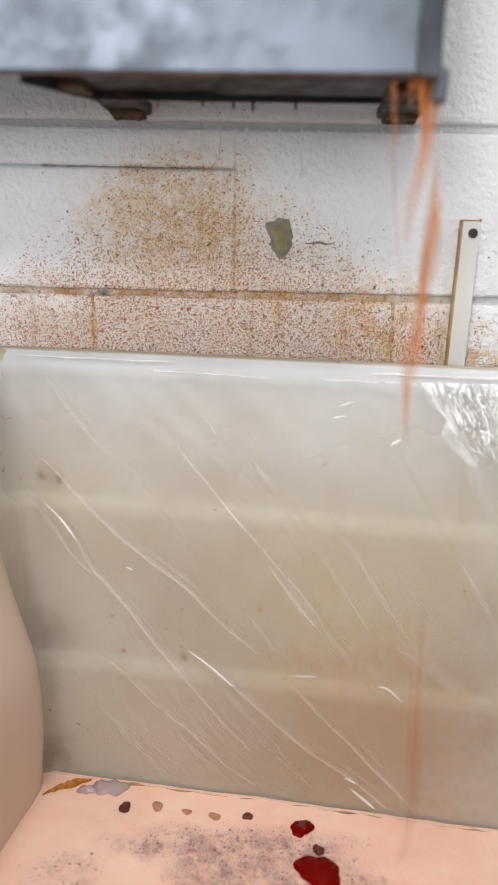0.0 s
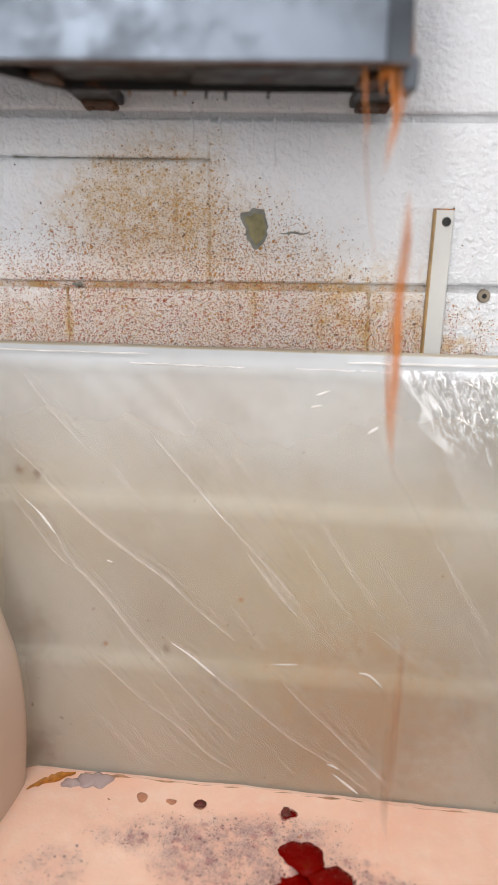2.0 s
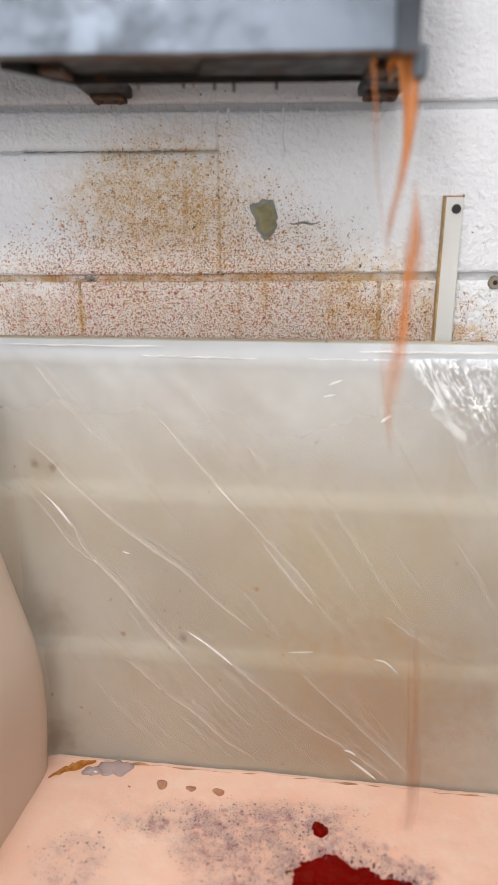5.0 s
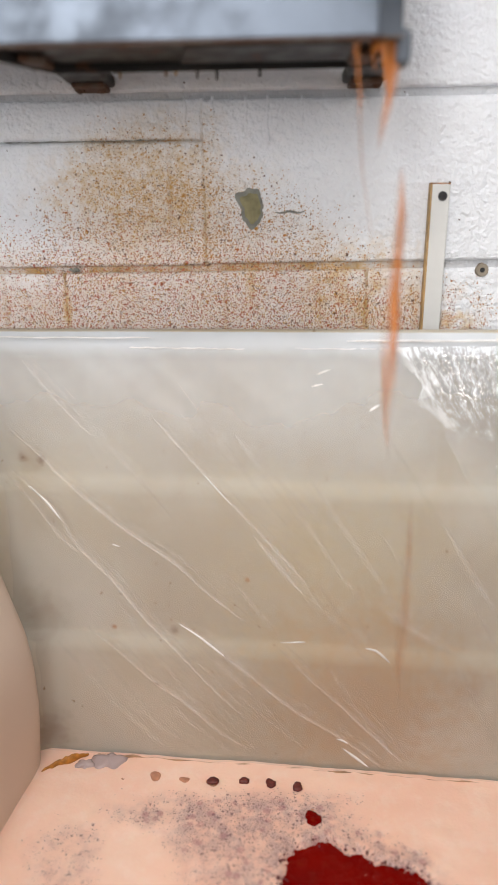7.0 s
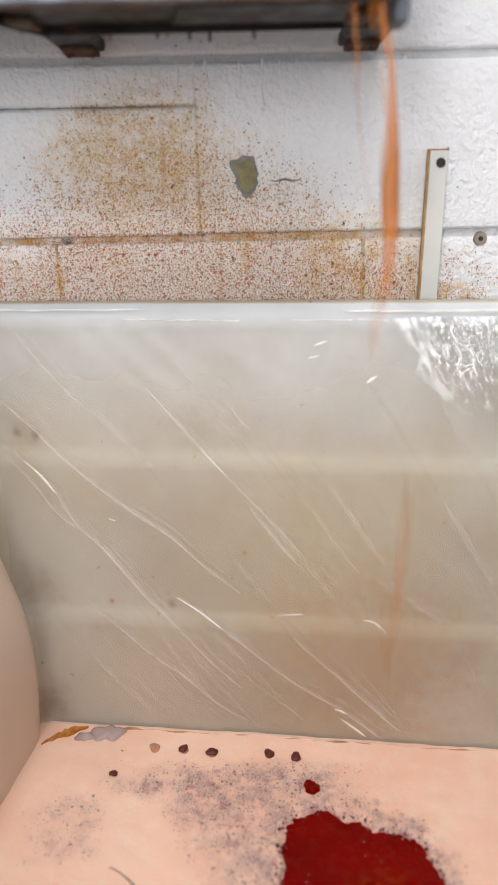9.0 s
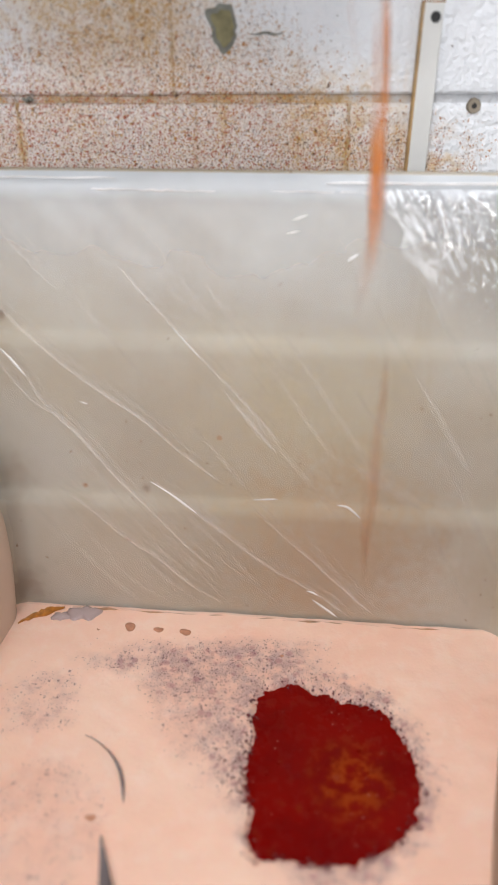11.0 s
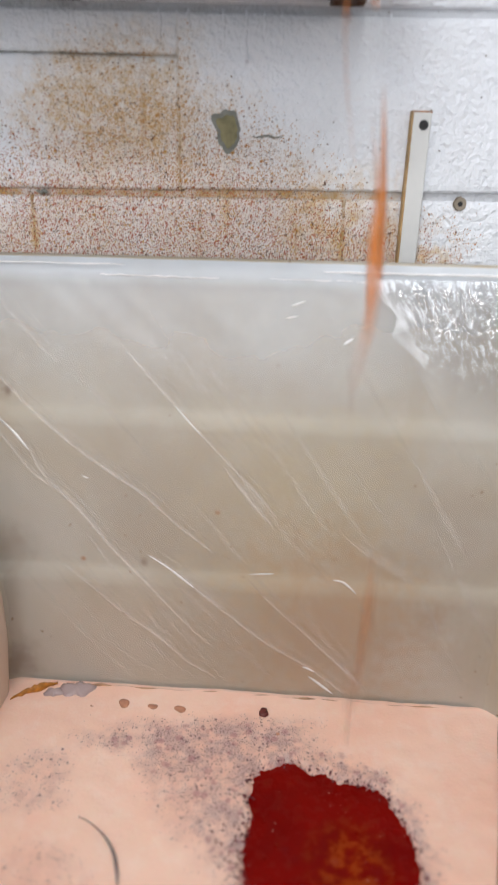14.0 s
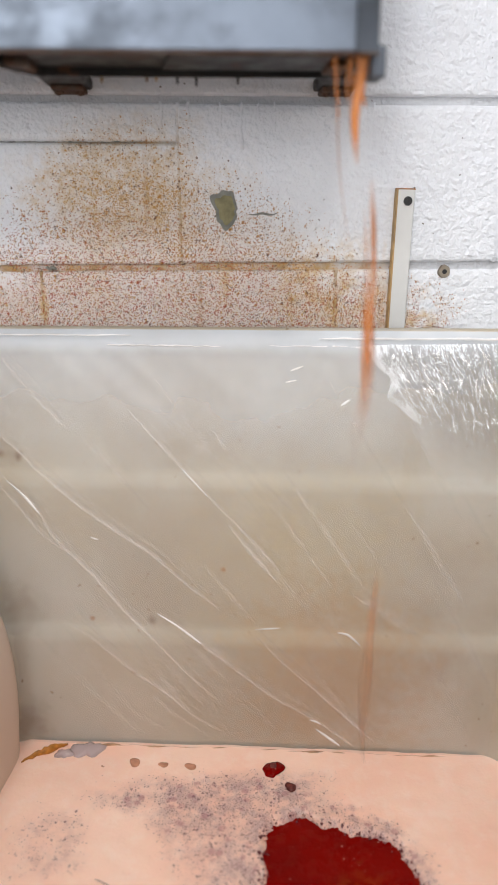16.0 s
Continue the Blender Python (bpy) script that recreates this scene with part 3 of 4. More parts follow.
    part("hairline_crack", tube([(0.086 + 0.036 * i / 8, WALL_Y - 0.001, 1.0625 - 0.001 * math.sin(i * 1.3)) for i in range(9)], [0.0004 + 0.001 * math.sin(math.pi * i / 8) for i in range(9)], 6), M_CHIP_EDGE, wall)


block_wall()


def wall_strip():
    s = thing("wall_strip", "white plastic strip screwed to the wall, orange stain along one edge", "strip", pose(0.279, WALL_Y - 0.001, 0.9, 0, 1.0, 0))
    part("bar", box(-0.0115, 0.0115, -0.011, 0.0, -0.35, 0.1925, 0.0015), M_STRIP, s)
    part("stain", box(-0.0121, -0.0098, -0.0114, 0.0, -0.35, 0.1918, 0.0004), M_OCHRE, s, "dried orange juice along the edge")
    part("end_stain", box(-0.0118, 0.0118, -0.0108, 0.0, 0.191, 0.1932, 0.0006), M_ORANGE, s)
    sc = bmesh.new()
    bmesh.ops.create_cone(sc, cap_ends=True, segments=24, radius1=0.0058, radius2=0.0048, depth=0.003, matrix=pose(0.003, -0.0122, 0.178, 90))
    part("screw", sc, M_BLACK, s, "black pan-head screw")
    sl = bmesh.new()
    bmesh.ops.create_cone(sl, cap_ends=True, segments=6, radius1=0.002, radius2=0.002, depth=0.001, matrix=pose(0.003, -0.0140, 0.178, 90))
    part("screw_recess", sl, M_DARK, s)


def wall_anchor():
    a = thing("wall_anchor", "rusty empty screw anchor set in the wall", "anchor", pose(0.3415, WALL_Y - 0.0012, 0.9905, 90))
    rim = bmesh.new()
    bmesh.ops.create_cone(rim, cap_ends=True, segments=24, radius1=0.0086, radius2=0.0070, depth=0.003)
    for v in rim.verts:
        v.co *= 1 + 0.16 * noise.noise(v.co * 400)
    part("collar", rim, M_ANCHOR, a)
    hole = bmesh.new()
    bmesh.ops.create_cone(hole, cap_ends=True, segments=16, radius1=0.0034, radius2=0.003, depth=0.0044)
    part("hole", hole, M_BLACK, a)


wall_strip()
wall_anchor()


# ---- the steel hopper over the tub ----
def hopper():
    h = thing("steel_hopper", "grey steel hopper on wall brackets, bottom lip wet with orange juice", "hopper")
    plan = [(-0.66, 0.792), (-0.235, 0.792), (-0.19, 0.81), (-0.138, 0.892), (0.186, 0.889), (0.186, 0.754), (-0.66, 0.774)]
    part("body", prism(plan, 1.214, 1.60, 0.003), M_STEEL, h)
    part("front_panel", prism([(-0.66, 0.7735), (-0.66, 0.766), (0.166, 0.7465), (0.166, 0.7535)], 1.199, 1.602, 0.0018), M_STEEL, h)
    part("corner_fold", prism([(0.1664, 0.7535), (0.1664, 0.7467), (0.188, 0.7550), (0.188, 0.7600)], 1.199, 1.602, 0.001), M_STEEL_SHADED, h)
    part("front_edge", prism([(-0.66, 0.7733), (-0.66, 0.7665), (0.187, 0.7465), (0.187, 0.7533)], 1.1972, 1.1988), M_RUST, h, "thin rusty bottom edge")
    # turned-down edges round the underside, all in near-black steel
    t = 0.006
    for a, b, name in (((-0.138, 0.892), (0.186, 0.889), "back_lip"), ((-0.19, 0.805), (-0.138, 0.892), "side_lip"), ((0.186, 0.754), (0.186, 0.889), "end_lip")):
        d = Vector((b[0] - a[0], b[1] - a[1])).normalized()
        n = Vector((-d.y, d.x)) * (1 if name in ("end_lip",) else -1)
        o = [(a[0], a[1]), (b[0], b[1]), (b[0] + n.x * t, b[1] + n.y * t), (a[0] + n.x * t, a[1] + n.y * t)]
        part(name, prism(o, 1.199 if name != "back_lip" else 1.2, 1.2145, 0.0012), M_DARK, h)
    part("underside", prism([(-0.18, 0.782), (-0.134, 0.884), (0.181, 0.884), (0.181, 0.762)], 1.208, 1.2138), M_DARK, h, "near-black steel underside")
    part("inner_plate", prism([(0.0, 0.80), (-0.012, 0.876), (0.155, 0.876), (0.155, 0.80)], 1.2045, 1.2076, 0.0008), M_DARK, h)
    part("end_flange", box(0.1835, 0.196, 0.757, 0.79, 1.180, 1.207, 0.003), M_STEEL_SHADED, h)
    for x in (-0.15, 0.166):
        part("corner_block", box(x - 0.012, x + 0.012, 0.83, 0.878, 1.2005, 1.2085, 0.003), M_RUST, h)
    # juice hanging at the low corner
    rng = random.Random(2)
    for x, y, r, l in ((0.150, 0.762, 0.0032, 0.06), (0.1515, 0.7625, 0.0007, 0.17), (0.174, 0.764, 0.005, 0.05), (0.164, 0.766, 0.003, 0.030)):
        pts = [(x + 0.10 * l * (i / 12) ** 2 + rng.uniform(-0.0006, 0.0006), y, 1.206 - l * i / 12) for i in range(13)]
        part("hanging_drip", tube(pts, [r * (1 - 0.85 * (i / 12) ** 0.8) for i in range(13)], 8, 0.6), M_JUICE, h, "orange juice running off the lip", True)
    # old drops dried under the back edge
    for x, l, mat in ((-0.075, 0.006, M_OCHRE), (-0.028, 0.005, M_ORANGE), (-0.018, 0.004, M_OCHRE), (0.004, 0.007, M_DARK), (0.024, 0.009, M_DARK), (0.068, 0.007, M_DARK)):
        part("dried_drop", tube([(x, 0.890, 1.2005 - l * i / 5) for i in range(6)], [0.0018, 0.0016, 0.0013, 0.0012, 0.0014, 0.0005], 7), mat, h, smooth=True)
    # wall brackets
    for x in (-0.123, 0.187):
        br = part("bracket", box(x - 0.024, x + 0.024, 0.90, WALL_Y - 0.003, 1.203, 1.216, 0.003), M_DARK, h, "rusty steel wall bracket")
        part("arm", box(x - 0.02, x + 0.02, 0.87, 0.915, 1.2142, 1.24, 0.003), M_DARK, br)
        part("foot_plate", box(x - 0.018, x + 0.018, 0.955, WALL_Y - 0.003, 1.1975, 1.2035, 0.002), M_RUST, br)
        for dx in (-0.012, 0.013):
            g = bmesh.new()
            bmesh.ops.create_icosphere(g, subdivisions=2, radius=0.006, matrix=pose(x + dx, 0.972, 1.199))
            for v in g.verts:
                v.co += 0.0016 * noise.noise_vector(v.co * 300)
            part("bolt", g, M_RUST, br)


hopper()


# ---- the tub ----
TUB = pose(0.05, 0.870, 0, 0, 0, -6.5)
FROTH_Z = 0.368


def bend(points, per=6):
    """Points on a smooth line through the given ones."""
    out = []
    for i in range(len(points) - 1):
        p0, p1, p2, p3 = (Vector(points[max(0, min(len(points) - 1, i + k))]) for k in (-1, 0, 1, 2))
        for s in range(per):
            u = s / per
            out.append(0.5 * ((2 * p1) + (p2 - p0) * u + (2 * p0 - 5 * p1 + 4 * p2 - p3) * u * u + (3 * p1 - p0 - 3 * p2 + p3) * u ** 3))
    return out + [Vector(points[-1])]


# height and outward offset of the tub's inside, from floor to rolled rim
PROFILE = [(0.06, -0.020), (0.36, 0.0), (0.49, 0.011), (0.512, 0.0135), (0.523, 0.0150), (0.531, 0.0235), (0.539, 0.0265), (0.560, 0.0280), (0.70, 0.040), (0.722, 0.0425), (0.733, 0.0440),
           (0.741, 0.0525), (0.749, 0.0555), (0.770, 0.0570), (0.875, 0.064), (0.900, 0.066), (0.914, 0.0675), (0.923, 0.071), (0.928, 0.0765), (0.928, 0.082), (0.923, 0.0855), (0.912, 0.0865), (0.88, 0.0865)]
# corners of the inside at the froth, in the tub's own space
LEFT, RIGHT, FRONT = -0.31, 0.375, -0.93


def tub_ring(off, n=9, r=0.055):
    """The plan of the tub at an outward offset: straight sides and round corners."""
    x0, x1, y0, y1 = LEFT - off, RIGHT + off, FRONT - off, off
    pts = []
    for cx, cy, a in ((x1 - r, y1 - r, 0), (x0 + r, y1 - r, 90), (x0 + r, y0 + r, 180), (x1 - r, y0 + r, 270)):
        for i in range(n):
            q = radians(a + 90 * i / (n - 1))
            pts.append((cx + r * math.cos(q), cy + r * math.sin(q)))
    return pts


def tub():
    t = thing("plastic_tub", "large milky white plastic tub with stepped sides, stained inside", "tub", TUB)
    bm = bmesh.new()
    rings = [[bm.verts.new((x, y, z)) for x, y in tub_ring(off)] for z, off in PROFILE]
    outer = [(0.86, 0.0865), (0.80, 0.08), (0.5, 0.06), (0.02, 0.03)]
    rings += [[bm.verts.new((x, y, z)) for x, y in tub_ring(off)] for z, off in outer]
    n = len(rings[0])
    for a, b in zip(rings, rings[1:]):
        for i in range(n):
            bm.faces.new((a[i], a[(i + 1) % n], b[(i + 1) % n], b[i]))
    bm.faces.new(rings[0][::-1])
    bm.faces.new(rings[-1])
    part("shell", bm, M_TUB, t, smooth=True)
    for x in (LEFT + 0.04, RIGHT - 0.04):
        for y in (FRONT + 0.05, -0.05):
            part("foot", box(x - 0.04, x + 0.04, y - 0.04, y + 0.04, 0.0, 0.022, 0.004), M_TUB, t)


tub()


# ---- the liquid in the tub ----
POOL = (0.165, 0.615)


def pool_radius(q):
    """Ragged outline of the open red liquid, by angle from +x."""
    def hump(at, wide):
        d = (q - at + math.pi) % (2 * math.pi) - math.pi
        return math.exp(-(d / wide) ** 2)

    r = 0.0935 - 0.003 * math.cos(2 * q)
    return r + 0.040 * hump(2.08, 0.33) + 0.014 * hump(1.80, 0.12) + 0.010 * hump(1.52, 0.15) + 0.010 * hump(0.95, 0.4) + 0.030 * hump(3.95, 0.24) + 0.010 * hump(4.55, 0.3)


def froth_surface():
    f = thing("frothy_liquid", "peach froth floating on dark red liquid in the tub", "liquid")

    def at(u, v):
        x, y = LEFT + 0.004 + u * (RIGHT - LEFT - 0.008), FRONT + 0.005 + v * (-FRONT - 0.008)
        w = TUB @ Vector((x, y, FROTH_Z))
        dx, dy = w.x - POOL[0], w.y - POOL[1]
        q, d = math.atan2(dy, dx), math.hypot(dx, dy)
        edge = d - pool_radius(q) + 0.006 * noise.noise(w * 50) + 0.004 * noise.noise(w * 150) + 0.003 * noise.noise(w * 320)
        hill = 0.003 * noise.noise(w * 9) + 0.0012 * noise.noise(w * 45)
        s = max(0.0, min(1.0, (edge + 0.006) / 0.012))
        w.z += (hill + 0.001) * s - 0.010 * (1 - s)
        return w

    part("froth", sheet(330, 430, at), M_FROTH, f, "thick peach-coloured froth with grey collapsed bubbles", True)
    rng = random.Random(8)
    bm = bmesh.new()
    ring = [bm.verts.new((POOL[0] + 1.18 * pool_radius(q) * math.cos(q), POOL[1] + 1.18 * pool_radius(q) * math.sin(q), FROTH_Z - 0.0045)) for q in (2 * math.pi * i / 96 for i in range(96))]
    bm.faces.new(ring)
    bmesh.ops.triangulate(bm, faces=bm.faces[:])
    part("red_pool", bm, M_RED, f, "open pool of dark red liquid with orange swirls")
    # bubbles riding on the pool
    for i in range(14):
        q, d = rng.uniform(0, 6.28), rng.random() ** 0.5 * 0.085
        r = rng.uniform(0.001, 0.0026)
        b = bmesh.new()
        bmesh.ops.create_uvsphere(b, u_segments=10, v_segments=6, radius=r, matrix=pose(POOL[0] + d * math.cos(q), POOL[1] + d * math.sin(q), FROTH_Z - 0.0045))
        part("bubble", b, M_RED, f, smooth=True)
    # a fringe of dark bubbles where froth meets the pool, thicker on the west side
    fringe = bmesh.new()
    for i in range(760):
        q = rng.uniform(0, 6.283)
        west = 0.5 - 0.5 * math.cos(q - 0.5)
        if rng.random() > 0.35 + 0.65 * west:
            continue
        d = pool_radius(q) * (1.0 + rng.gauss(0.03, 0.045)) + 0.030 * west * rng.random() ** 2.5
        r = rng.uniform(0.0005, 0.0016) * (1.0 if rng.random() < 0.94 else 1.8)
        bmesh.ops.create_icosphere(fringe, subdivisions=1, radius=r, matrix=pose(POOL[0] + d * math.cos(q), POOL[1] + d * math.sin(q), FROTH_Z - 0.0001))
    tagged(part("bubble_fringe", fringe, M_BUBBLE, f, smooth=True), "dark red bubbles fringing the pool", kind="stuff")
    # brown dimples where drops keep landing
    for x, y, r in SPOTS:
        ph = rng.uniform(0, 6)
        part("dimple", blob(lambda q: r * (1 + 0.18 * math.sin(2 * q + ph) + 0.1 * math.sin(3 * q)), (x, y), FROTH_Z + 0.0008, 0.0008, rng), M_BROWN, f, "small brown dimple in the froth", True)


SPOTS = [(-0.115, 0.835, 0.008), (-0.076, 0.843, 0.008), (-0.038, 0.837, 0.006), (-0.002, 0.831, 0.007), (0.038, 0.831, 0.006), (0.073, 0.827, 0.007), (0.107, 0.820, 0.007), (-0.122, 0.797, 0.005), (-0.127, 0.612, 0.009), (-0.082, 0.564, 0.009), (0.125, 0.785, 0.007)]
froth_surface()


def corner_crust():
    rng = random.Random(5)
    c = thing("froth_crust", "orange crust and grey film scraps at the froth's corner", "residue")
    pts = [(-0.226 + 0.055 * i / 14, 0.851 + 0.034 * (i / 14) ** 0.8 + rng.uniform(-0.0015, 0.0015), FROTH_Z + 0.001 + rng.uniform(0, 0.001)) for i in range(15)]
    part("crust", tube(pts, [0.0006 + 0.0065 * math.sin(math.pi * (i + 0.5) / 16) ** 1.2 * rng.uniform(0.6, 1.2) for i in range(15)], 8, 0.6), M_CRUST, c, "dried orange crust", True)
    edge = [TUB @ Vector((LEFT + 0.10 + 0.50 * i / 70, -0.009 + 0.003 * noise.noise(Vector((i * 0.3, 0, 0))), FROTH_Z + 0.0012)) for i in range(71)]
    part("scum_line", tube(edge, [max(0.0002, 0.0004 + 0.0042 * noise.noise(Vector((i * 0.23, 4, 1)))) for i in range(71)], 7, 0.6), M_SCUM, c, "tan scum dried along the film", True)
    for x, y, r in ((-0.142, 0.872, 0.018), (-0.172, 0.866, 0.010)):
        ph = rng.uniform(0, 6)
        part("film_scrap", blob(lambda q: r * (1 + 0.3 * math.cos(2 * q) + 0.15 * math.sin(5 * q + ph)), (x, y), FROTH_Z + 0.001, 0.004, rng), M_FOLD, c, "scrap of grey film", True)


corner_crust()


# ---- the film that lines the tub ----
def back_offset(z):
    for (za, oa), (zb, ob) in zip(PROFILE, PROFILE[1:]):
        if za <= z <= zb:
            return oa + (ob - oa) * (z - za) / (zb - za)
    return PROFILE[0][1]


def liner():
    L = thing("film_liner", "clear plastic film lining the tub, pulled into diagonal creases", "film", TUB)

    def rear(u, v):
        x = LEFT - 0.05 + u * (RIGHT - LEFT + 0.10)
        z = 0.362 + v * 0.564
        if z < 0.9:
            y = 0.066 * (z - 0.36) / 0.54 - 0.006
        else:
            y = 0.060 + 0.012 * ((z - 0.9) / 0.026) ** 2
        s = 0.0025 * noise.noise(Vector((x * 7 + z * 9, 0, (z - x) * 1.5))) + 0.0012 * noise.noise(Vector((x * 30 + z * 34, 3, (z - x) * 3)))
        return Vector((x, y + s - 0.002, z))

    part("back_sheet", sheet(150, 120, rear), M_FILM, L, smooth=True)

    # crinkled bunch that catches the light
    def bunch(u, v):
        z = 0.735 + v * 0.178
        left = 0.165 + 0.60 * max(0.0, 0.912 - z) + 0.018 * noise.noise(Vector((v * 7, 0, 3)))
        x = left + u * (0.43 - left)
        fade = min(1.0, 5 * u) * min(1.0, 6 * v, 10 * (1 - v) + 0.2)
        across, along = 0.90 * x + 0.44 * z, 0.44 * x - 0.90 * z
        s = 0.0019 * fade * (0.7 * noise.noise(Vector((across * 80, along * 9, 1))) + 0.7 * noise.noise(Vector((across * 230, along * 26, 5))) + 0.35 * noise.noise(Vector((across * 520, along * 80, 9))))
        return Vector((x, 0.066 * (z - 0.36) / 0.54 - 0.019 + 0.10 * (z - 0.84) + 0.09 * (x - 0.3) + s, z))

    part("crinkle", sheet(240, 190, bunch), M_FILM_CRINKLED, L, "crinkled shiny patch of film")

    # a crease runs over the sheet through points given as x and height
    def crease(points, r, depth, material, name, flat=0.25, lumps=0.5):
        line = bend([(x, 0.0, z) for x, z in points], 7)
        pts, rad = [], []
        for i, p in enumerate(line):
            f = i / (len(line) - 1)
            pts.append((p.x, 0.066 * (p.z - 0.36) / 0.54 - depth + 0.0008 * noise.noise(p * 25), p.z))
            rad.append(max(0.0001, r * math.sin(math.pi * (0.02 + 0.96 * f)) ** 0.9 * (0.8 + lumps * noise.noise(p * 16))))
        part(name, ribbon(pts, rad, flat), material, L, smooth=True)

    CREASES = {
        "main": ((-0.307, 0.757), (-0.264, 0.719), (-0.244, 0.696), (-0.228, 0.664), (-0.181, 0.617), (-0.138, 0.566), (-0.102, 0.528), (-0.051, 0.475), (-0.010, 0.438)),
        "beside": ((-0.315, 0.751), (-0.277, 0.710), (-0.242, 0.666), (-0.211, 0.644)),
        "upper": ((-0.310, 0.810), (-0.268, 0.775), (-0.244, 0.750), (-0.195, 0.708), (-0.147, 0.674), (-0.099, 0.642), (-0.056, 0.604), (-0.009, 0.568)),
        "middle": ((-0.129, 0.833), (-0.098, 0.799), (-0.060, 0.758), (-0.025, 0.720), (0.034, 0.659), (0.069, 0.620)),
        "corner": ((-0.215, 0.550), (-0.163, 0.510), (-0.126, 0.479), (-0.082, 0.450), (-0.044, 0.416), (-0.003, 0.393)),
        "low": ((-0.094, 0.564), (-0.065, 0.546), (-0.028, 0.517), (0.054, 0.454), (0.116, 0.418), (0.168, 0.381)),
        "last": ((0.035, 0.535), (0.072, 0.499), (0.123, 0.454), (0.197, 0.387)),
        "short": ((0.0, 0.683), (0.064, 0.608)),
        "pale": ((0.154, 0.598), (0.246, 0.542)),
        "top": ((-0.285, 0.894), (-0.242, 0.843), (-0.20, 0.80)),
    }
    # each crease gets pale ribbons, a core and wide halos, as painted sheen
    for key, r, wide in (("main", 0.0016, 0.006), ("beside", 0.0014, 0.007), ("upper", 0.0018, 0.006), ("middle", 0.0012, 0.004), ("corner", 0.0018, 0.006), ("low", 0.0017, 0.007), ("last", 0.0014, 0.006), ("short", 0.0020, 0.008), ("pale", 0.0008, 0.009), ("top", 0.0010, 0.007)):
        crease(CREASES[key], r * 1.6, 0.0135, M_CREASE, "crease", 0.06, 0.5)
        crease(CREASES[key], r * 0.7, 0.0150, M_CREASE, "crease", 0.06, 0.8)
        crease(CREASES[key], wide * 0.95, 0.0115, M_CREASE_SHEEN, "crease_sheen", 0.05)
        crease([(x + 0.006, z + 0.008) for x, z in CREASES[key]], wide * 0.7, 0.0125, M_SHEEN_SOFT, "crease_sheen", 0.05)
    # short white ribbons painting the glints where a crease is folded hard
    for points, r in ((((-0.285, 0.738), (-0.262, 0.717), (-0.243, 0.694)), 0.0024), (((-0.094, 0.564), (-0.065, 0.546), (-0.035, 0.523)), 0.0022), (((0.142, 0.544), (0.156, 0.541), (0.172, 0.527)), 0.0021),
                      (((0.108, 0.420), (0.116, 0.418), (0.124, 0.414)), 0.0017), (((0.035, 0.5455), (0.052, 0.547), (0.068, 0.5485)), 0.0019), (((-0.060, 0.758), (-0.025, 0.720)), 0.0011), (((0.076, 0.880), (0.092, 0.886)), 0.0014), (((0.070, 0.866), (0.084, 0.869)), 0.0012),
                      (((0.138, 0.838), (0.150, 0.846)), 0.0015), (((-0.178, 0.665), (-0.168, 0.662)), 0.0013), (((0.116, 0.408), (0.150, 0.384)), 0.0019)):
        crease(points, r, 0.0165, M_GLINT, "painted_glint", 0.4, 0.9)
    # white tubes painting the bright highlights on the film over the rim
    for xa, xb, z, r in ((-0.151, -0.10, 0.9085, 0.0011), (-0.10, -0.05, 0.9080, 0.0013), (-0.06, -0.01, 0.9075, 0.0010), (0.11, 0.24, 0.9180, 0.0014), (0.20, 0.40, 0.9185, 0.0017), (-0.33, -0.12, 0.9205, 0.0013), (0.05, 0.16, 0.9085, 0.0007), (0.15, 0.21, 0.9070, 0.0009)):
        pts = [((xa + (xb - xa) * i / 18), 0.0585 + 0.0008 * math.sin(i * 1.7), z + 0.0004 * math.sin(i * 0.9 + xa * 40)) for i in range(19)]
        part("rim_glint", tube(pts, [r * (0.25 + 0.75 * math.sin(math.pi * i / 18) ** 0.5 * (0.75 + 0.5 * noise.noise(Vector((i * 0.7, xa * 30, 0))))) for i in range(19)], 7, 0.6), M_GLINT, L, smooth=True)
    # many faint pale ribbons painting the sheen on stretch lines in the slack sheet
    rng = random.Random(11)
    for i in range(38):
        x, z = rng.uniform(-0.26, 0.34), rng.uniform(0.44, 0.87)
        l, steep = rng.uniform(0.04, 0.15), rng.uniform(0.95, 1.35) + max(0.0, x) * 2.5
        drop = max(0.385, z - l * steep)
        crease([(x, z), (x + l * 0.5, (z + drop) / 2 - 0.002), (x + l, drop)], rng.uniform(0.0022, 0.0060), 0.0115, M_SHEEN_SOFT, "sheen_line", 0.04)

    # film hanging away from the west side
    def west(u, v):
        z = 0.35 + v * 0.56
        d = u * 0.80
        belly = 0.026 * math.exp(-(max(0.0, z - 0.50) / 0.12) ** 2) - 0.10 * max(0.0, 0.46 - z) ** 1.2 - 0.16 * max(0.0, z - 0.56) ** 1.1
        x = -0.296 + belly - 0.05 * d + 0.003 * noise.noise(Vector((d * 6, z * 8, 2)))
        return Vector((max(x, LEFT - back_offset(z) + 0.004) - 0.022 * math.exp(-d / 0.010), -0.014 - d, z))

    part("west_sheet", sheet(60, 60, west), M_SIDE, L, "cloudy film bulging from the side", True)

    # film leaning in from the east side
    def east(u, v):
        z = 0.35 + v * 0.30
        d = 0.015 + u * 0.40
        x = RIGHT - 0.008 - 0.24 * d + 0.05 * v * v + 0.03 * v + 0.004 * noise.noise(Vector((d * 8, z * 8, 7)))
        return Vector((min(x, RIGHT + back_offset(z) - 0.004), -d, z))

    part("east_sheet", sheet(40, 30, east), M_EAST, L, "cloudy film leaning in from the side", True)

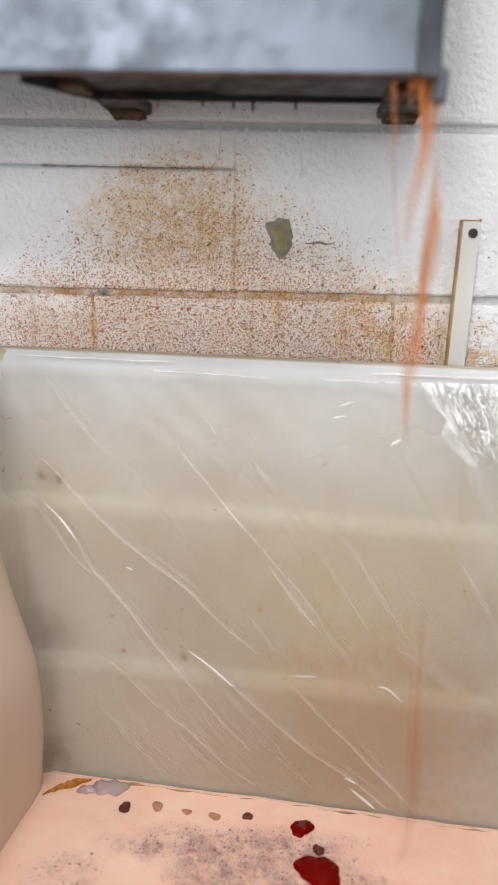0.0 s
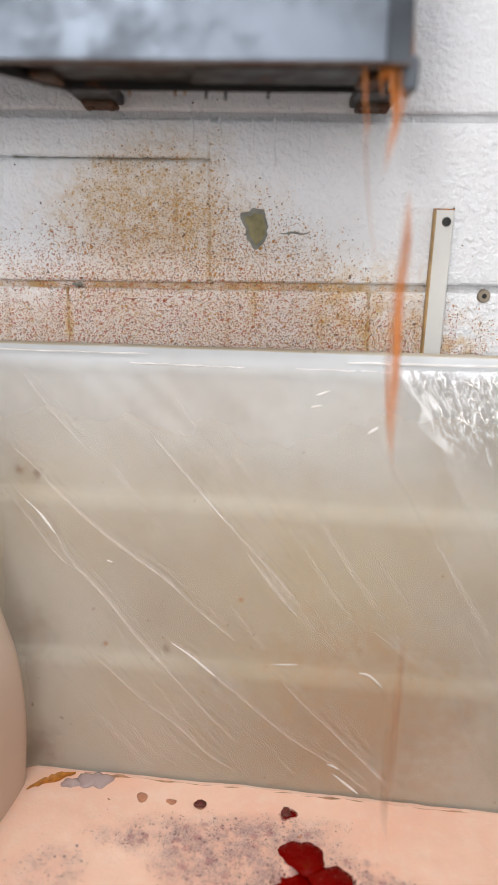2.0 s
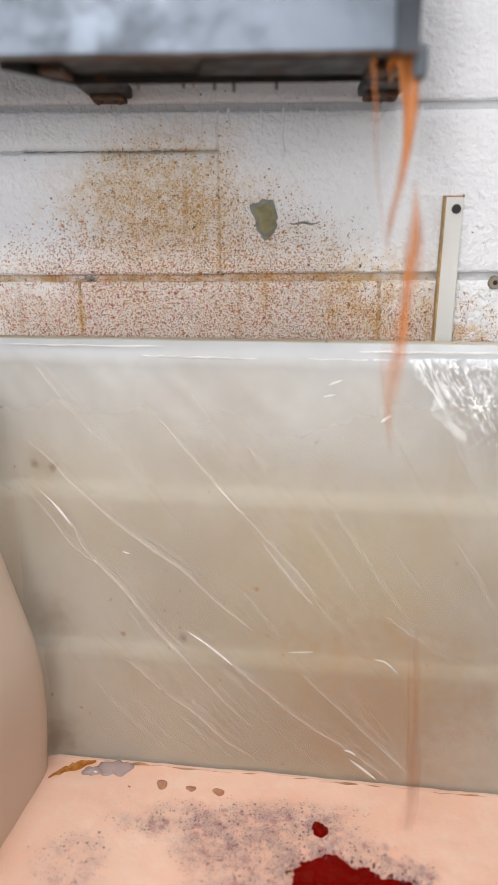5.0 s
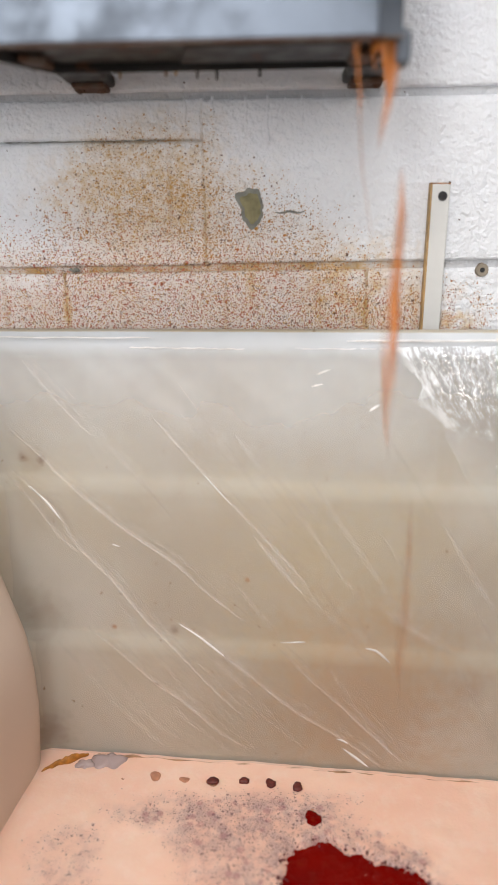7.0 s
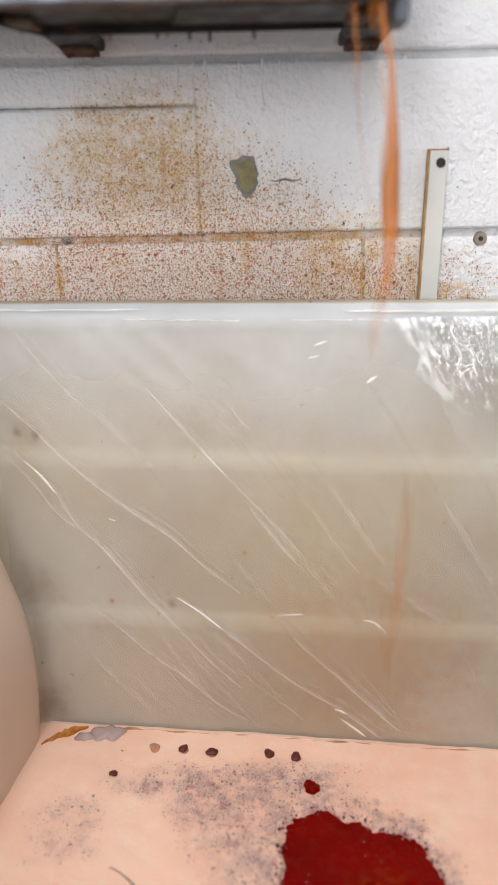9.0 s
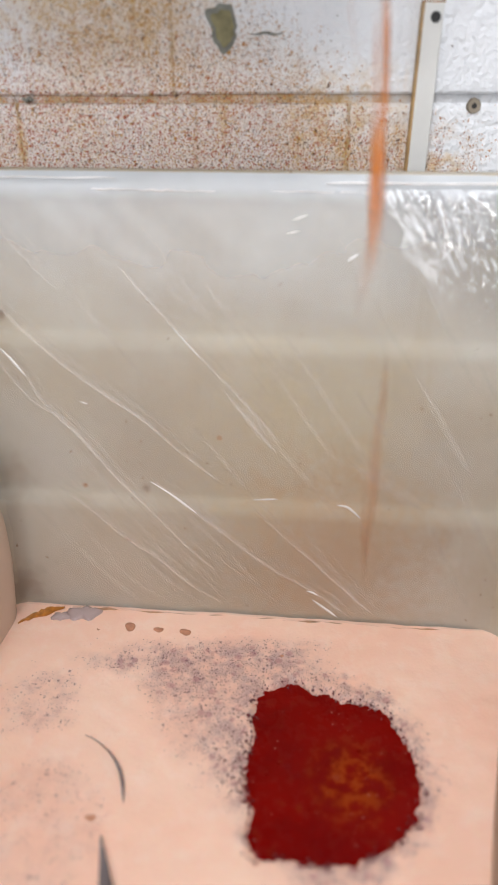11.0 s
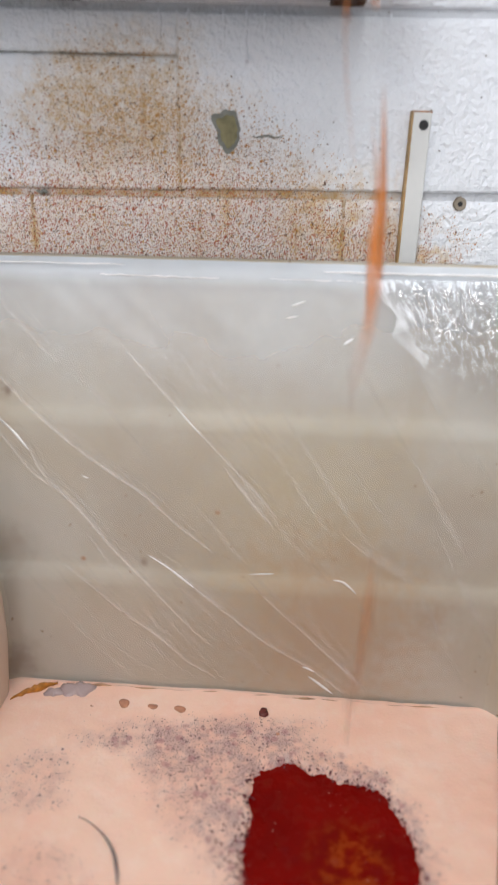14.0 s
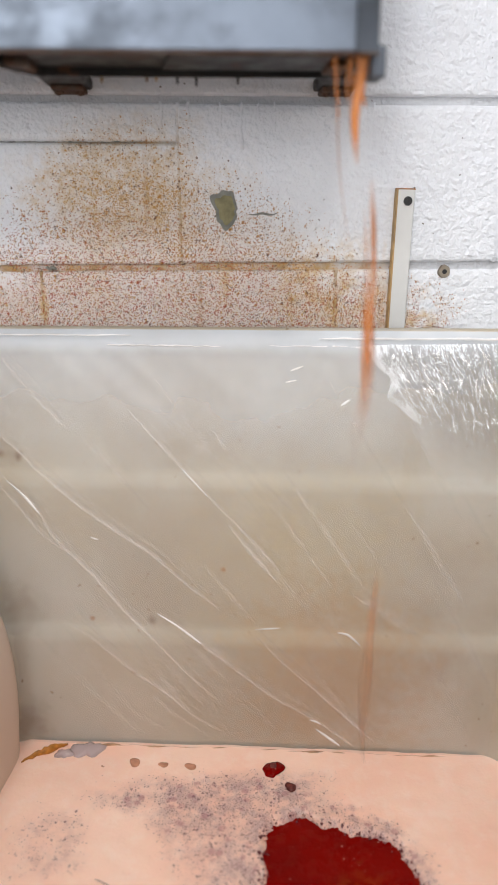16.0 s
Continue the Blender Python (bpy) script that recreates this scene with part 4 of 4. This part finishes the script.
    # gathered film over the near part of the froth
    def fold(u, v):
        x = -0.02 + u * (RIGHT + 0.02)
        y = -0.360 - 0.045 * (1 - u) ** 2 + 0.03 * (u - 0.5) - v * 0.46
        z = FROTH_Z + 0.006 + 0.18 * v ** 1.6 + 0.012 * noise.noise(Vector((x * 5, v * 3, 4))) * min(1, v * 6) + 0.007 * math.sin(math.pi * min(1, v * 8))
        return Vector((x, y, z))

    part("gathered_fold", sheet(60, 60, fold), M_FOLD, L, "gathered cloudy film lying on the froth", True)

    def tongue(u, v):
        x = -0.078 + 0.05 * v + (u - 0.5) * (0.001 + 0.034 * v)
        y = -0.338 - v * 0.13
        return Vector((x, y, FROTH_Z + 0.005 + 0.016 * v * math.sin(math.pi * u) + 0.004 * v))

    # small tear in the skin of the froth
    pts = [(-0.128 + 0.062 * (i / 12) + 0.012 * math.sin(math.pi * i / 12), -0.222 - 0.078 * (i / 12) ** 1.3, FROTH_Z + 0.003) for i in range(13)]
    part("tear", tube(pts, [0.0006 + 0.003 * max(0.0, math.sin(math.pi * (i / 12) ** 2.2)) for i in range(13)], 7, 0.5), M_TEAR, L, smooth=True)
    part("tongue", sheet(12, 20, tongue), M_TEAR, L, "pointed wet fold of film", True)


liner()


# ---- falling juice ----
def strand(seed):
    """A ribbon of falling juice with a thin thread beside it, hanging from its own top end."""
    rng = random.Random(seed)
    length = (0.25, 0.22, 0.265, 0.20, 0.24)[seed % 5]
    ph, amp = rng.uniform(0, 6), rng.uniform(0.006, 0.011)
    n = 34
    whole = bmesh.new()
    for side, thick in ((0, 1.0), (1, 0.18)):
        pts, rad = [], []
        for i in range(n):
            f = i / (n - 1)
            off = (0.0, 0.008)[side] * math.sin(3.2 * f + ph * (1 + side))
            pts.append((amp * math.sin(ph + 5.0 * f) * f + 0.0022 * math.sin(11 * f + ph) + off, 0.003 * math.sin(ph * 2 + 4 * f), -length * (f if not side else 0.1 + 0.7 * f)))
            swell = math.sin(ph + 4.2 * f) ** 2 + 0.4 * max(0.0, math.sin(ph * 3 + 9 * f))
            rad.append(0.0007 + thick * (0.0024 + 0.0043 * swell) * math.sin(math.pi * min(1, f * 0.93 + 0.05)) ** 0.7)
        piece = tube(pts, rad, 8, 0.3)
        me = bpy.data.meshes.new("piece")
        piece.to_mesh(me)
        piece.free()
        whole.from_mesh(me)
        bpy.data.meshes.remove(me)
    return mesh_object("juice_strand", whole, M_JUICE, True)


def splash(x, y, r, seed, material=None):
    """Dark liquid that wells up through the froth where a drop lands."""
    rng = random.Random(seed)
    ph = rng.uniform(0, 6)
    ob = mesh_object("dark_splash", blob(lambda q: r * (1 + 0.16 * math.sin(q + ph) + 0.15 * math.sin(2 * q + ph) + 0.10 * math.sin(3 * q + 2 * ph) + 0.06 * math.sin(7 * q)), (0, 0), 0.0, 0.0016, rng), material or M_SPOT, True)
    ob.matrix_world = pose(x, y, FROTH_Z + 0.002)
    return tagged(ob, "dark red spot where drops break the froth", "splash", "dark spots in the froth")


# seconds at which drops land on each spot
LANDINGS = [(0.0, 2.4, 3.1, 14.5), (0.55, 5.6, 7.6, 12.5, 13.5), (1.05, 6.4, 9.0, 15.1), (0.3, 2.05, 7.0, 8.4, 9.05, 12.6, 14.5), (0.05, 1.0, 5.5, 7.0, 10.0, 13.0, 15.6), (0.45, 1.5, 3.0, 5.5, 7.0, 9.0, 12.5, 13.0, 14.5),
            (0.0, 0.5, 1.0, 1.5, 2.0, 2.5, 3.0, 5.5, 6.0, 6.5, 7.0, 8.0, 8.5, 9.0, 12.5, 13.0, 14.0, 14.5, 16.0), (0.85, 1.5, 6.5, 9.0, 13.0), (12.5, 13.1), (12.4, 15.3), (0.0, 1.5, 6.0, 13.0, 16.0)]
SPLASHES = [(splash(x, y, r * 0.95, i), x, y, hits) for i, ((x, y, r), hits) in enumerate(zip(SPOTS, LANDINGS))]
# red liquid that wells up behind the pool, more at first than later
WELLS = [(0.122, 0.756, 0.024, [(0.0, 3.6)]), (0.152, 0.722, 0.022, [(1.9, 4.2)]), (0.123, 0.771, 0.010, [(3.2, 7.6), (8.8, 9.2), (12.3, 12.7), (13.2, 13.8)]), (0.105, 0.815, 0.013, [(0.0, 0.12), (1.0, 1.2), (1.5, 1.9), (2.4, 3.1), (15.9, 16.0)])]
WELLINGS = [(splash(x, y, r, 40 + i, M_RED), x, y, spans) for i, (x, y, r, spans) in enumerate(WELLS)]
STRANDS = [tagged(strand(s), "ribbon of orange juice falling from the hopper", "juice", "falling juice") for s in range(5)]
FALLS = []
for i in range(147):
    src = STRANDS[i % 5]
    ob = src if i < 5 else copy_thing(src, pose(0, 0, 0))
    FALLS.append((ob, -0.31 + i * 0.1111))


def motions():
    for ob, x, y, hits in SPLASHES:
        up, down = pose(x, y, FROTH_Z + 0.0048), pose(x, y, FROTH_Z - 0.008)
        rows = {0.0: down, 16.0: down}
        for t in hits:
            for dt, m in ((-0.16, down), (-0.06, up), (0.1, up), (0.3, down)):
                q = min(16.0, max(0.0, round(t + dt, 2)))
                if q not in rows or m is up:
                    rows[q] = m
        walk(ob, sorted(rows.items(), key=lambda r: r[0]))
    for ob, x, y, spans in WELLINGS:
        up, down = pose(x, y, FROTH_Z + 0.0042), pose(x, y, FROTH_Z - 0.008)
        rows = {0.0: up if spans[0][0] == 0.0 else down, 16.0: up if spans[-1][1] == 16.0 else down}
        for a, b in spans:
            if a > 0:
                rows[round(a - 0.15, 2)] = down
                rows[a] = up
            if b < 16:
                rows[b] = up
                rows[round(b + 0.3, 2)] = down
        walk(ob, sorted(rows.items(), key=lambda r: r[0]))
    rng = random.Random(21)
    for ob, t0 in FALLS:
        start = t0 + rng.uniform(-0.02, 0.02)
        x0, dx, dy, turn, lean = 0.178 + rng.uniform(-0.002, 0.002), rng.uniform(0.036, 0.048), rng.uniform(-0.006, 0.012), rng.uniform(-40, 40), rng.uniform(-2, 2)
        z0 = 1.205 + 0.25

        def at(tau):
            z = max(0.345, z0 - 0.9 * tau - 4.9 * tau * tau)
            f = min(1.0, max(0.0, (1.24 - z) / 0.8))
            return pose(x0 + dx * (1 - (1 - f) ** 2), 0.766 + dy * f, z, 0, lean * (1 - f) ** 2 * min(1.0, max(0.0, (1.43 - z) / 0.14)), 0) @ pose(0, 0, 0, 0, 0, turn)

        taus = [k / 15 for k in range(0, 8)]
        rows = []
        if start > 0.001:
            rows.append((0.0, at(0)))
            if start > 0.05:
                rows.append((start, at(0)))
            rows += [(start + u, at(u)) for u in taus[1:]]
        else:
            rows.append((0.0, at(-start)))
            rows += [(start + u, at(u)) for u in taus if start + u > 0.03]
        end = [r for r in rows if r[0] < 15.97]
        last = start + taus[-1]
        end.append((16.0, at(16.0 - start) if last >= 15.97 else at(1.0)))
        walk(ob, end)


motions()
